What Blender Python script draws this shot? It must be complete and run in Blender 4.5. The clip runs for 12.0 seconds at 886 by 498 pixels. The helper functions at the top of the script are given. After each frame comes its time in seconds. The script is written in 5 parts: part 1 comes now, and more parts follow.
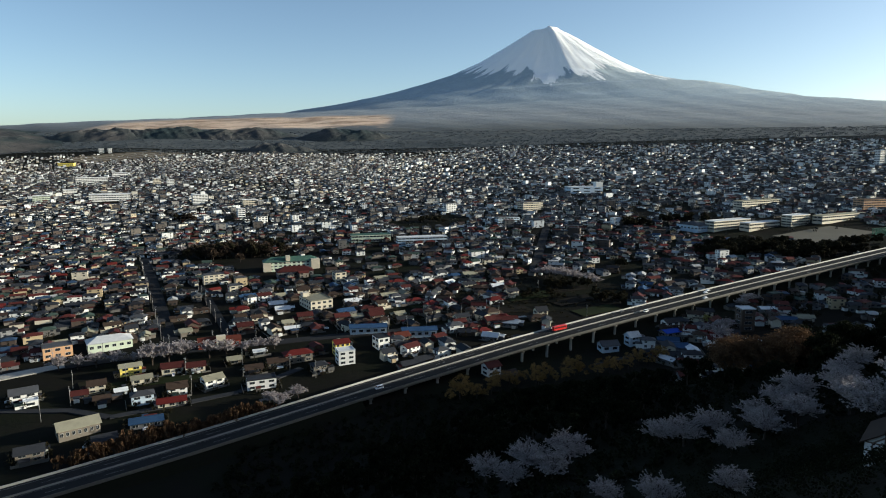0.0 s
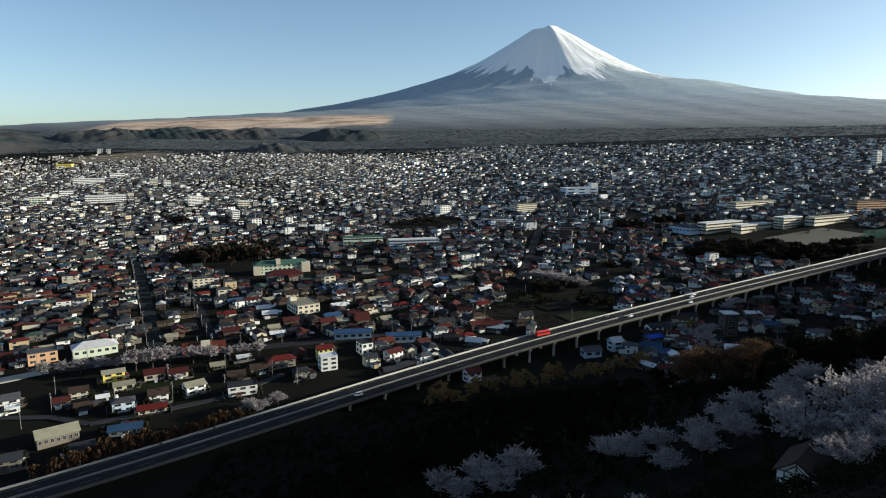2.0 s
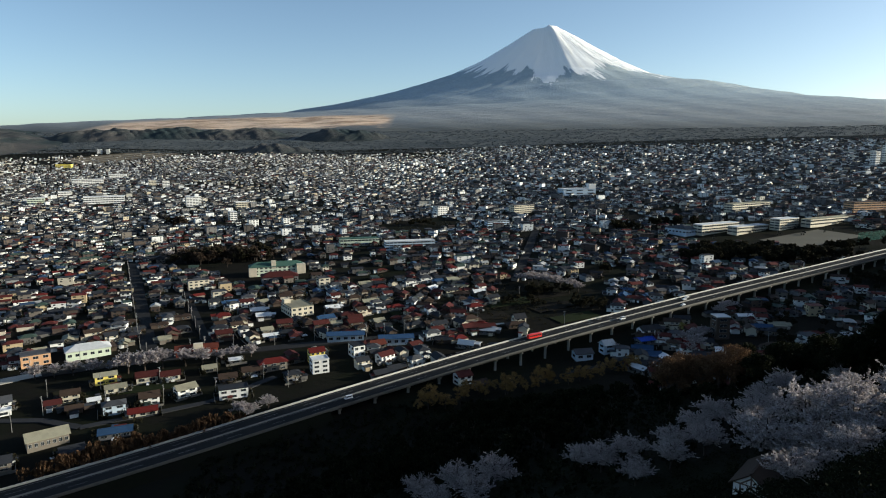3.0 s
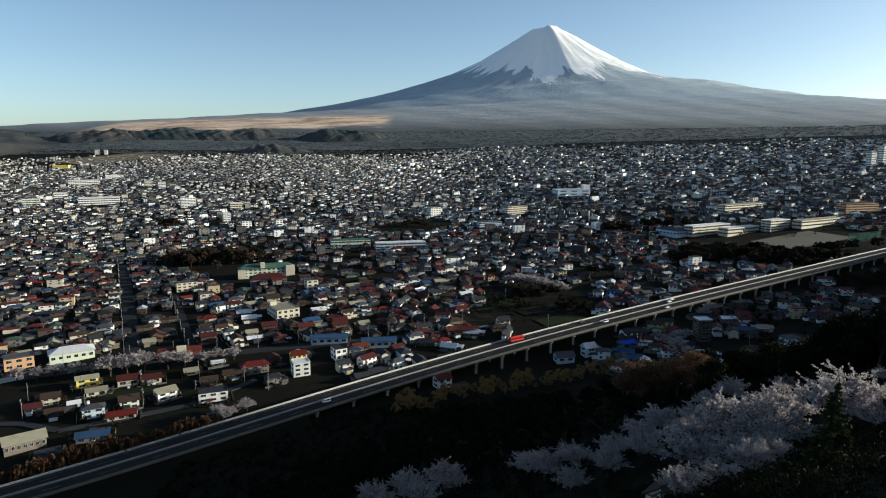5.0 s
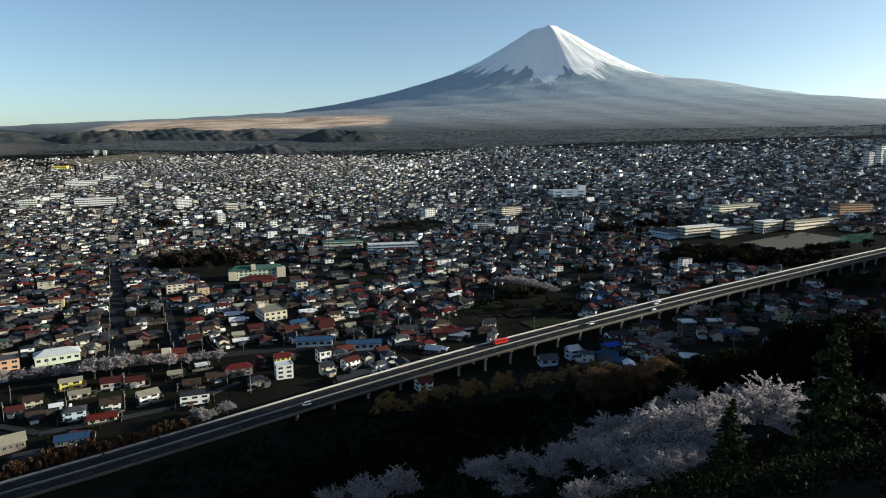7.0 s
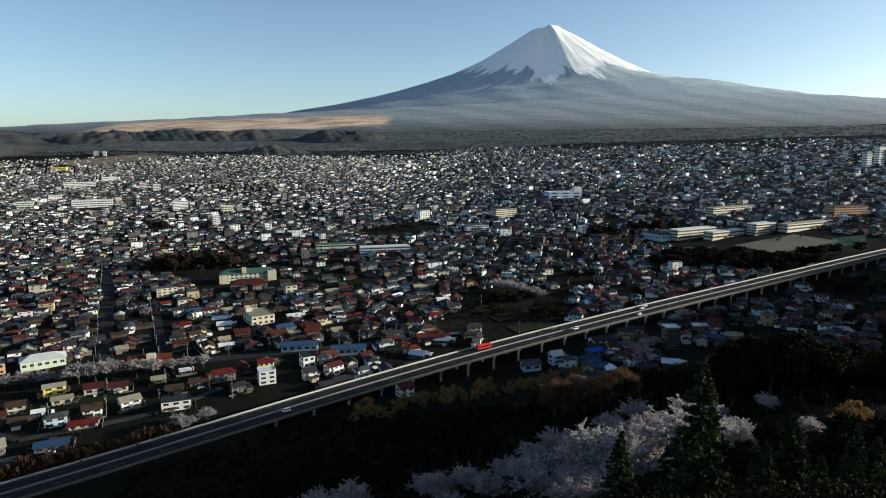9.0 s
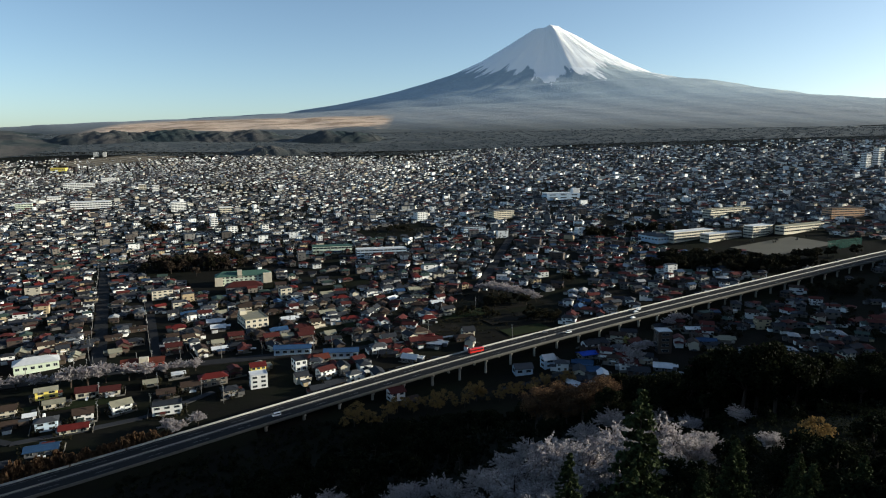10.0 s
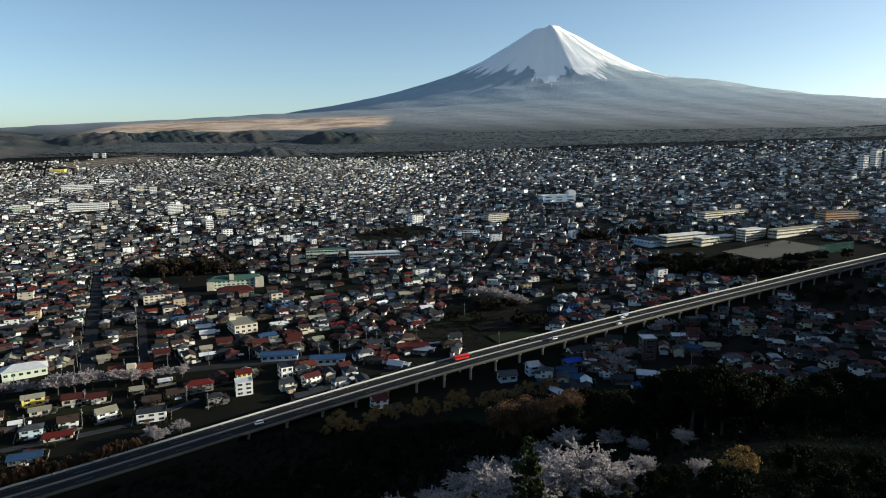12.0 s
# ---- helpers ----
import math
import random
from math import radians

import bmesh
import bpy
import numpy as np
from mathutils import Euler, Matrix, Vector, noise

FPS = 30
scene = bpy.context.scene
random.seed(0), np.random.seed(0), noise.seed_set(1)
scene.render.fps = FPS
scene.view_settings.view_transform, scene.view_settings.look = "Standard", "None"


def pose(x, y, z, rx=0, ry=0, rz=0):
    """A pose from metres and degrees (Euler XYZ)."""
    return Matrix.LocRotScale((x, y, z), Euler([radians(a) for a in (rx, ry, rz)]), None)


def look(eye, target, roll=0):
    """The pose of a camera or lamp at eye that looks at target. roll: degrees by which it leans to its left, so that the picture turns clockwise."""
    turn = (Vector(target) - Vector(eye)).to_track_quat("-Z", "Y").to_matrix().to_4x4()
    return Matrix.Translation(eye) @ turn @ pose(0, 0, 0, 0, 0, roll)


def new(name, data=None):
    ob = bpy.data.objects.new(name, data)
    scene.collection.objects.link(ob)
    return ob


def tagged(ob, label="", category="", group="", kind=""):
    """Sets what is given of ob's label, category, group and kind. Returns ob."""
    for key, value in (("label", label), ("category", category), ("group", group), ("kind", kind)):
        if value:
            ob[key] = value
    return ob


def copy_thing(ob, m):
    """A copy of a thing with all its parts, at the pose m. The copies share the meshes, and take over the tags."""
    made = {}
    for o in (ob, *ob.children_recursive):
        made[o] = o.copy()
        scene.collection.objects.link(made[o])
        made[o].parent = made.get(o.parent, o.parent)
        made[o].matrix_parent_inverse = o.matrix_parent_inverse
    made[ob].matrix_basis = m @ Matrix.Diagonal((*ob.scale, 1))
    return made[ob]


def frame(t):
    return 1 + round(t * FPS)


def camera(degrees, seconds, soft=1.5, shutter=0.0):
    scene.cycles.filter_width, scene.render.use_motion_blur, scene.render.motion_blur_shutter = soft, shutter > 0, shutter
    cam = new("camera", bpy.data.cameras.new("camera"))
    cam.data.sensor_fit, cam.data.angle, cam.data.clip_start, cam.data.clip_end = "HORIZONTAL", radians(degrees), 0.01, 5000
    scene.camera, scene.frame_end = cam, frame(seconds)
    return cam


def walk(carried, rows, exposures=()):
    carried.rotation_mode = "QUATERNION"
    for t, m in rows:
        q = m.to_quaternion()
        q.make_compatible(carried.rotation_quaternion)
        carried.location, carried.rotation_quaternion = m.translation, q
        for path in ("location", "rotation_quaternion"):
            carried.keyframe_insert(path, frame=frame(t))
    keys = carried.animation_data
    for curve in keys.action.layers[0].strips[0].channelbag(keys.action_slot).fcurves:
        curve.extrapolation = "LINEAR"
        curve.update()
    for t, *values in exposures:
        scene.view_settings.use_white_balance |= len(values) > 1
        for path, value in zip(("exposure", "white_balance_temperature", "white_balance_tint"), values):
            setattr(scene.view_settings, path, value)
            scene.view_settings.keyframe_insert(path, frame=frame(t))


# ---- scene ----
cam = camera(68.57, 12.0, soft=1.05)
PATH = [
    (0.0, pose(-37.68, 2.74, 139.22, 81.178, -0.125, -0.420)),
    (1.0, pose(-31.71, 2.38, 141.54, 81.125, -0.071, -0.379)),
    (2.0, pose(-25.25, 1.99, 144.15, 81.057, -0.052, -0.273)),
    (3.0, pose(-19.07, 1.26, 146.54, 81.029, -0.062, -0.181)),
    (5.0, pose(-6.08, 0.35, 149.08, 80.998, -0.027, -0.079)),
    (6.0, pose(0.00, 0.00, 150.00, 80.987, -0.018, -0.000)),
    (7.0, pose(6.23, -0.07, 151.19, 80.977, 0.010, 0.096)),
    (9.0, pose(19.46, -0.51, 155.56, 80.913, 0.080, 0.333)),
    (10.0, pose(25.76, -0.44, 158.33, 80.905, 0.075, 0.450)),
    (11.0, pose(31.69, -0.73, 161.14, 80.879, 0.093, 0.550)),
    (12.0, pose(37.32, -1.71, 164.16, 80.844, 0.093, 0.625)),
]
walk(cam, PATH, exposures=[(0.0, 0.68, 6310, 2), (12.0, 0.68, 6310, 2)])

# ---- world and sun ----
SUN_AZ, SUN_EL = 84.0, 12.3   # degrees to the right of +y, and above the horizon
sun_dir = Vector((math.sin(radians(SUN_AZ)) * math.cos(radians(SUN_EL)),
                  math.cos(radians(SUN_AZ)) * math.cos(radians(SUN_EL)),
                  math.sin(radians(SUN_EL))))
world = bpy.data.worlds.new("world")
scene.world = world
world.use_nodes = True
wn, wl = world.node_tree.nodes, world.node_tree.links
wn.clear()
sky = wn.new("ShaderNodeTexSky")
sky.sky_type, sky.sun_disc = "NISHITA", False
sky.sun_elevation, sky.sun_rotation = radians(SUN_EL), radians(SUN_AZ)
sky.altitude, sky.air_density, sky.dust_density, sky.ozone_density = 900, 0.68, 2.0, 0.85
back = wn.new("ShaderNodeBackground")
back.inputs["Strength"].default_value = 0.118
wout = wn.new("ShaderNodeOutputWorld")
wl.new(sky.outputs[0], back.inputs[0])
wl.new(back.outputs[0], wout.inputs[0])

sun_data = bpy.data.lights.new("sun", "SUN")
sun_data.energy, sun_data.angle, sun_data.color = 5.0, radians(0.6), (1.0, 0.91, 0.78)
sun = new("sun", sun_data)
sun.matrix_world = look(sun_dir * 500, (0, 0, 0))


# ---- materials ----
def shader(name, rough=0.8, metal=0.0, spec=0.3):
    m = bpy.data.materials.new(name)
    m.use_nodes = True
    nt = m.node_tree
    p = nt.nodes["Principled BSDF"]
    p.inputs["Roughness"].default_value = rough
    p.inputs["Metallic"].default_value = metal
    p.inputs["Specular IOR Level"].default_value = spec
    return m, nt, p


def node(nt, kind):
    return nt.nodes.new(kind)


def is_socket(val):
    return isinstance(val, bpy.types.NodeSocket)


def feed(nt, out, inp):
    nt.links.new(out, inp)


def noise_node(nt, scale, detail=4, rough=0.6, vec=None):
    n = node(nt, "ShaderNodeTexNoise")
    n.inputs["Scale"].default_value, n.inputs["Detail"].default_value, n.inputs["Roughness"].default_value = scale, detail, rough
    if vec is not None:
        feed(nt, vec, n.inputs["Vector"])
    return n


def ramp_node(nt, stops, constant=False):
    r = node(nt, "ShaderNodeValToRGB")
    r.color_ramp.interpolation = "CONSTANT" if constant else "LINEAR"
    els = r.color_ramp.elements
    while len(els) > 1:
        els.remove(els[-1])
    for i, (pos, col) in enumerate(stops):
        e = els[0] if i == 0 else els.new(pos)
        e.position, e.color = pos, (*col, 1)
    return r


def mix_node(nt, fac, a, b, blend="MIX"):
    m = node(nt, "ShaderNodeMix")
    m.data_type, m.blend_type = "RGBA", blend
    for val, sock in ((fac, m.inputs[0]), (a, m.inputs[6]), (b, m.inputs[7])):
        if is_socket(val):
            feed(nt, val, sock)
        elif isinstance(val, (int, float)):
            sock.default_value = val
        else:
            sock.default_value = (*val, 1)
    return m.outputs[2]


def math_node(nt, op, a, b=0.0, c=None, clamp=False):
    m = node(nt, "ShaderNodeMath")
    m.operation, m.use_clamp = op, clamp
    for i, val in enumerate((a, b) if c is None else (a, b, c)):
        if is_socket(val):
            feed(nt, val, m.inputs[i])
        else:
            m.inputs[i].default_value = val
    return m.outputs[0]


def bump_to(nt, p, height, strength=0.3, distance=0.05):
    b = node(nt, "ShaderNodeBump")
    b.inputs["Strength"].default_value, b.inputs["Distance"].default_value = strength, distance
    feed(nt, height, b.inputs["Height"])
    feed(nt, b.outputs[0], p.inputs["Normal"])


def position(nt):
    return node(nt, "ShaderNodeNewGeometry").outputs["Position"]


def surface(name, col, rough=0.8, metal=0.0, spec=0.3, vary=0.25, fine=6.0, coarse=0.5, relief=0.02, per="object"):
    """A worn surface: its colour varied in grain and in stains, and from piece to piece."""
    m, nt, p = shader(name, rough, metal, spec)
    pos = position(nt)
    n1, n2 = noise_node(nt, fine, 5, 0.65, pos), noise_node(nt, coarse, 3, 0.5, pos)
    v = math_node(nt, "MULTIPLY_ADD", n1.outputs["Fac"], vary * 1.6, 1 - vary * 0.8)
    w = math_node(nt, "MULTIPLY_ADD", n2.outputs["Fac"], vary * 1.6, 1 - vary * 0.8)
    g = math_node(nt, "MULTIPLY", v, w)
    if per == "object":
        r = node(nt, "ShaderNodeObjectInfo").outputs["Random"]
    else:
        r = node(nt, "ShaderNodeNewGeometry").outputs["Random Per Island"]
    g = math_node(nt, "MULTIPLY", g, math_node(nt, "MULTIPLY_ADD", r, vary, 1 - vary * 0.5))
    hsv = node(nt, "ShaderNodeHueSaturation")
    hsv.inputs["Color"].default_value = (*col, 1)
    feed(nt, g, hsv.inputs["Value"])
    feed(nt, hsv.outputs[0], p.inputs["Base Color"])
    if relief:
        bump_to(nt, p, n1.outputs["Fac"], 0.4, relief)
    return m


def palette(name, stops, rough=0.8, spec=0.3, vary=0.25, metal=0.0):
    """A surface that takes one colour of a palette for each loose piece of a mesh."""
    m, nt, p = shader(name, rough, metal, spec)
    geo = node(nt, "ShaderNodeNewGeometry")
    r = ramp_node(nt, stops, constant=True)
    feed(nt, geo.outputs["Random Per Island"], r.inputs["Fac"])
    n = noise_node(nt, 1.5, 4, 0.6, geo.outputs["Position"])
    v = math_node(nt, "MULTIPLY_ADD", n.outputs["Fac"], vary * 2, 1 - vary)
    hsv = node(nt, "ShaderNodeHueSaturation")
    feed(nt, r.outputs[0], hsv.inputs["Color"])
    feed(nt, v, hsv.inputs["Value"])
    feed(nt, hsv.outputs[0], p.inputs["Base Color"])
    return m


M = {}
M["asphalt"] = surface("asphalt", (0.026, 0.026, 0.027), 0.95, spec=0.05, vary=0.3, fine=2.0, coarse=0.08)
M["old_asphalt"] = surface("old_asphalt", (0.036, 0.037, 0.040), 0.95, spec=0.05, vary=0.35, fine=1.0, coarse=0.05)
M["concrete"] = surface("concrete", (0.36, 0.34, 0.30), 0.85, vary=0.3, fine=1.2, coarse=0.15)
# Next three tones, stains included, are lowered: road shade put into the colour.
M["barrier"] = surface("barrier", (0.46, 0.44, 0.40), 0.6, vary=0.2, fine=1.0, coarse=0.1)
M["dark_concrete"] = surface("dark_concrete", (0.12, 0.113, 0.10), 0.9, vary=0.35, fine=1.2, coarse=0.12)
M["median"] = surface("median", (0.20, 0.19, 0.17), 0.8, vary=0.3, fine=1.0, coarse=0.1)
M["paint"] = surface("paint", (0.22, 0.22, 0.21), 0.7, vary=0.2)
M["steel"] = surface("steel", (0.35, 0.36, 0.37), 0.45, 0.7, 0.5, vary=0.2)
M["glass"] = surface("glass", (0.02, 0.025, 0.03), 0.12, 0.0, 0.6, vary=0.1, relief=0)
M["frame"] = surface("frame", (0.45, 0.45, 0.44), 0.5, vary=0.15, relief=0)
M["door"] = surface("door", (0.12, 0.08, 0.06), 0.6, vary=0.3)
for nm, col in {"white": (0.72, 0.71, 0.68), "cream": (0.55, 0.49, 0.38), "beige": (0.18, 0.155, 0.125),
                "grey": (0.12, 0.12, 0.125), "brown": (0.07, 0.05, 0.038), "pale_green": (0.58, 0.64, 0.50),
                "orange": (0.50, 0.29, 0.16), "yellow": (0.78, 0.62, 0.14), "pale_blue": (0.45, 0.54, 0.62),
                "brick_red": (0.24, 0.05, 0.03)}.items():
    M["wall_" + nm] = surface("wall_" + nm, col, 0.85, vary=0.14, fine=2.5, coarse=0.25, relief=0.01)
for nm, col in {"slate": (0.026, 0.028, 0.033), "grey": (0.06, 0.062, 0.068), "red": (0.10, 0.016, 0.014), "maroon": (0.062, 0.018, 0.016),
                "brown": (0.044, 0.030, 0.023), "blue": (0.028, 0.062, 0.125), "green": (0.05, 0.10, 0.08), "white": (0.55, 0.56, 0.57),
                "orange": (0.11, 0.032, 0.022), "khaki": (0.24, 0.225, 0.165), "deep_blue": (0.015, 0.05, 0.30), "yellow": (0.78, 0.58, 0.10)}.items():
    M["roof_" + nm] = surface("roof_" + nm, col, 0.7, vary=0.3, fine=3.0, coarse=0.3, spec=0.08)
M["bus_red"] = surface("bus_red", (0.55, 0.02, 0.015), 0.3, 0.0, 0.5, vary=0.08, relief=0)
M["car_white"] = surface("car_white", (0.75, 0.75, 0.75), 0.3, 0.0, 0.5, vary=0.1, relief=0)
M["car_dark"] = surface("car_dark", (0.04, 0.045, 0.05), 0.3, 0.0, 0.5, vary=0.1, relief=0)
M["tyre"] = surface("tyre", (0.02, 0.02, 0.02), 0.8, relief=0)
M["bark"] = surface("bark", (0.05, 0.038, 0.03), 0.9, vary=0.3, fine=8, coarse=1)
M["pole"] = surface("pole", (0.17, 0.165, 0.155), 0.8, vary=0.2)


def leaf(name, a, b, rough=0.7, through_light=0.25):
    """Leaves or blossom: two tones mixed from clump to clump, with a little light let through."""
    m, nt, p = shader(name, rough, 0, 0.03)
    geo = node(nt, "ShaderNodeNewGeometry")
    n = noise_node(nt, 0.8, 3, 0.6, geo.outputs["Position"])
    f = math_node(nt, "MULTIPLY_ADD", geo.outputs["Random Per Island"], 0.6, math_node(nt, "MULTIPLY_ADD", n.outputs["Fac"], 1.2, -0.4), clamp=True)
    col = mix_node(nt, f, a, b)
    feed(nt, col, p.inputs["Base Color"])
    tr = node(nt, "ShaderNodeBsdfTranslucent")
    feed(nt, col, tr.inputs["Color"])
    ms = node(nt, "ShaderNodeMixShader")
    ms.inputs[0].default_value = through_light
    feed(nt, p.outputs[0], ms.inputs[1])
    feed(nt, tr.outputs[0], ms.inputs[2])
    out = nt.nodes["Material Output"]
    feed(nt, ms.outputs[0], out.inputs["Surface"])
    return m


M["blossom"] = leaf("blossom", (0.17, 0.155, 0.165), (0.62, 0.555, 0.54), 0.8, 0.4)
M["conifer"] = leaf("conifer", (0.012, 0.020, 0.009), (0.058, 0.070, 0.030), 0.8, 0.08)
# Next two lie far below real leaf tones: the slope's shade is in them.
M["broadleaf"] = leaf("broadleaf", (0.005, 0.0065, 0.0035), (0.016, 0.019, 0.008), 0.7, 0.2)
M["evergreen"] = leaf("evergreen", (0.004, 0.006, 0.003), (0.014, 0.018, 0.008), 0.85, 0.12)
M["twigs"] = leaf("twigs", (0.055, 0.034, 0.022), (0.15, 0.088, 0.048), 0.9, 0.15)
M["spring"] = leaf("spring", (0.20, 0.19, 0.06), (0.34, 0.30, 0.10), 0.8, 0.3)
M["shrub"] = leaf("shrub", (0.010, 0.012, 0.007), (0.036, 0.030, 0.018), 0.8, 0.15)

M["far_wall"] = palette("far_wall", [(0, (0.72, 0.71, 0.68)), (0.24, (0.50, 0.45, 0.36)), (0.33, (0.15, 0.13, 0.11)), (0.50, (0.20, 0.20, 0.205)),
                                     (0.58, (0.10, 0.095, 0.09)), (0.74, (0.065, 0.048, 0.04)), (0.94, (0.40, 0.31, 0.19))])
M["far_roof"] = palette("far_roof", [(0, (0.026, 0.028, 0.034)), (0.30, (0.055, 0.058, 0.064)), (0.38, (0.042, 0.028, 0.023)), (0.48, (0.075, 0.020, 0.017)),
                                     (0.67, (0.11, 0.018, 0.015)), (0.71, (0.028, 0.052, 0.095)), (0.77, (0.30, 0.30, 0.30)), (0.82, (0.04, 0.06, 0.05)), (0.90, (0.02, 0.02, 0.023))], 0.7, 0.08)
M["sea_wall"] = palette("sea_wall", [(0, (0.74, 0.74, 0.72)), (0.36, (0.56, 0.52, 0.44)), (0.46, (0.22, 0.21, 0.20)), (0.60, (0.14, 0.135, 0.13)), (0.76, (0.075, 0.065, 0.058)), (0.95, (0.46, 0.39, 0.28))])
M["sea_roof"] = palette("sea_roof", [(0, (0.030, 0.034, 0.040)), (0.42, (0.062, 0.066, 0.074)), (0.58, (0.046, 0.034, 0.03)), (0.70, (0.075, 0.022, 0.019)), (0.78, (0.032, 0.05, 0.078)),
                                     (0.84, (0.34, 0.35, 0.36)), (0.90, (0.02, 0.02, 0.023))], 0.7, 0.08)


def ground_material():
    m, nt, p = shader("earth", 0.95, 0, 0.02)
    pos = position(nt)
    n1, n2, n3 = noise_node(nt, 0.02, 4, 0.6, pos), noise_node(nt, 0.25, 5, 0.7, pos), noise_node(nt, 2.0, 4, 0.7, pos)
    # soil set well under real earth, so its colour deepens the shade
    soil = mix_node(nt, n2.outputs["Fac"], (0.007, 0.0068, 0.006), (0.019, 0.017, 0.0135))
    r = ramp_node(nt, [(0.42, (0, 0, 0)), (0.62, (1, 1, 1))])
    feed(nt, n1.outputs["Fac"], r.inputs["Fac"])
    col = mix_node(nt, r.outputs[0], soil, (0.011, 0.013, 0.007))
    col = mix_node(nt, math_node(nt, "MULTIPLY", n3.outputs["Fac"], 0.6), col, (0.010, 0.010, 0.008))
    feed(nt, col, p.inputs["Base Color"])
    bump_to(nt, p, n2.outputs["Fac"], 0.6, 0.6)
    return m


M["earth"] = ground_material()


def forest_material():
    m, nt, p = shader("hazed_forest", 0.95, 0, 0.05)
    pos = position(nt)
    n1, n2 = noise_node(nt, 0.004, 4, 0.6, pos), noise_node(nt, 0.05, 5, 0.75, pos)
    # both tones lean blue, with the haze over the hills put into the colour
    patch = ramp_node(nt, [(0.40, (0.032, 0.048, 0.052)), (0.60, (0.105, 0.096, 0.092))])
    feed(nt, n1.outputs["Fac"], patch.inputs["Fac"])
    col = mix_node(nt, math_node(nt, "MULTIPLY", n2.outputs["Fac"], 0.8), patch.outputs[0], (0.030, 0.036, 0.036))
    feed(nt, col, p.inputs["Base Color"])
    bump_to(nt, p, n2.outputs["Fac"], 0.8, 6.0)
    return m


M["hazed_forest"] = forest_material()

PEAK_X, PEAK_Y, SQUASH = 710.0, 4720.0, 3.2


def mountain_material():
    """Snow in gullies and tongues above, bare ground and woods tinted with haze below, dry grassland on one flank."""
    m, nt, p = shader("mountain", 0.9, 0, 0.1)
    pos = position(nt)
    sep = node(nt, "ShaderNodeSeparateXYZ")
    feed(nt, pos, sep.inputs[0])
    x, y, z = sep.outputs
    dx = math_node(nt, "SUBTRACT", x, PEAK_X)
    dy = math_node(nt, "MULTIPLY", math_node(nt, "SUBTRACT", y, PEAK_Y), SQUASH)
    ang = math_node(nt, "ARCTAN2", dx, math_node(nt, "MULTIPLY", dy, -1.0))     # 0 in front, positive to the right
    rad = math_node(nt, "SQRT", math_node(nt, "ADD", math_node(nt, "MULTIPLY", dx, dx), math_node(nt, "MULTIPLY", dy, dy)))
    comb = node(nt, "ShaderNodeCombineXYZ")
    feed(nt, math_node(nt, "MULTIPLY", ang, 13.0), comb.inputs[0])
    feed(nt, math_node(nt, "MULTIPLY", rad, 0.0022), comb.inputs[1])
    streak = noise_node(nt, 1.0, 5, 0.65, comb.outputs[0])
    wide = noise_node(nt, 0.35, 3, 0.5, comb.outputs[0])
    # height of the snow line round the cone, in km: tongues in front, a bare buttress to the right
    edge = ramp_node(nt, [((q + 1.6) / 3.2, (h, h, h)) for q, h in ((-1.57, 0.665), (-1.1, 0.67), (-0.75, 0.655), (-0.62, 0.625), (-0.5, 0.66), (-0.36, 0.63), (-0.25, 0.655), (-0.12, 0.60),
                                                                  (0.0, 0.55), (0.05, 0.60), (0.14, 0.645), (0.25, 0.60), (0.40, 0.635), (0.48, 0.69), (0.56, 0.71), (0.68, 0.665), (0.85, 0.63), (1.57, 0.60))])
    feed(nt, math_node(nt, "DIVIDE", math_node(nt, "ADD", ang, 1.6), 3.2, clamp=True), edge.inputs["Fac"])
    line = math_node(nt, "MULTIPLY", edge.outputs[0], 1000.0)
    line = math_node(nt, "ADD", line, math_node(nt, "MULTIPLY_ADD", streak.outputs["Fac"], 310.0, -155.0))
    line = math_node(nt, "ADD", line, math_node(nt, "MULTIPLY_ADD", wide.outputs["Fac"], 60.0, -30.0))
    snow = math_node(nt, "DIVIDE", math_node(nt, "SUBTRACT", z, line), 15.0, clamp=True)
    # thin bare ribs that break the snow on the sunny face
    ribs = node(nt, "ShaderNodeCombineXYZ")
    feed(nt, math_node(nt, "MULTIPLY", ang, 30.0), ribs.inputs[0])
    feed(nt, math_node(nt, "MULTIPLY", rad, 0.006), ribs.inputs[1])
    thin = noise_node(nt, 1.0, 4, 0.6, ribs.outputs[0])
    bare = math_node(nt, "MULTIPLY", math_node(nt, "SUBTRACT", thin.outputs["Fac"], 0.51), 9.0, clamp=True)
    bare = math_node(nt, "MULTIPLY", bare, math_node(nt, "MULTIPLY", math_node(nt, "SUBTRACT", ang, 0.44), 5.0, clamp=True))
    bare = math_node(nt, "MULTIPLY", bare, math_node(nt, "DIVIDE", math_node(nt, "SUBTRACT", 985.0, z), 160.0, clamp=True))
    snow = math_node(nt, "MULTIPLY", snow, math_node(nt, "MULTIPLY_ADD", bare, -0.8, 1.0))
    fine = noise_node(nt, 0.012, 5, 0.7, pos)
    # Stone, lower slopes and trees carry the blue haze of distance in their colour.
    hazed_rock = ramp_node(nt, [(0.3, (0.29, 0.355, 0.40)), (0.7, (0.42, 0.48, 0.515))])
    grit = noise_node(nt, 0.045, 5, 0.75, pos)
    feed(nt, math_node(nt, "MULTIPLY_ADD", grit.outputs["Fac"], 0.5, math_node(nt, "MULTIPLY", fine.outputs["Fac"], 0.5)), hazed_rock.inputs["Fac"])
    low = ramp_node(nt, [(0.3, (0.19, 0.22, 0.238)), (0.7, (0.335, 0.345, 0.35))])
    flat = node(nt, "ShaderNodeMapping")
    flat.inputs["Scale"].default_value = (0.005, 0.012, 0.03)
    feed(nt, pos, flat.inputs["Vector"])
    bands = noise_node(nt, 1.0, 6, 0.65, flat.outputs[0])
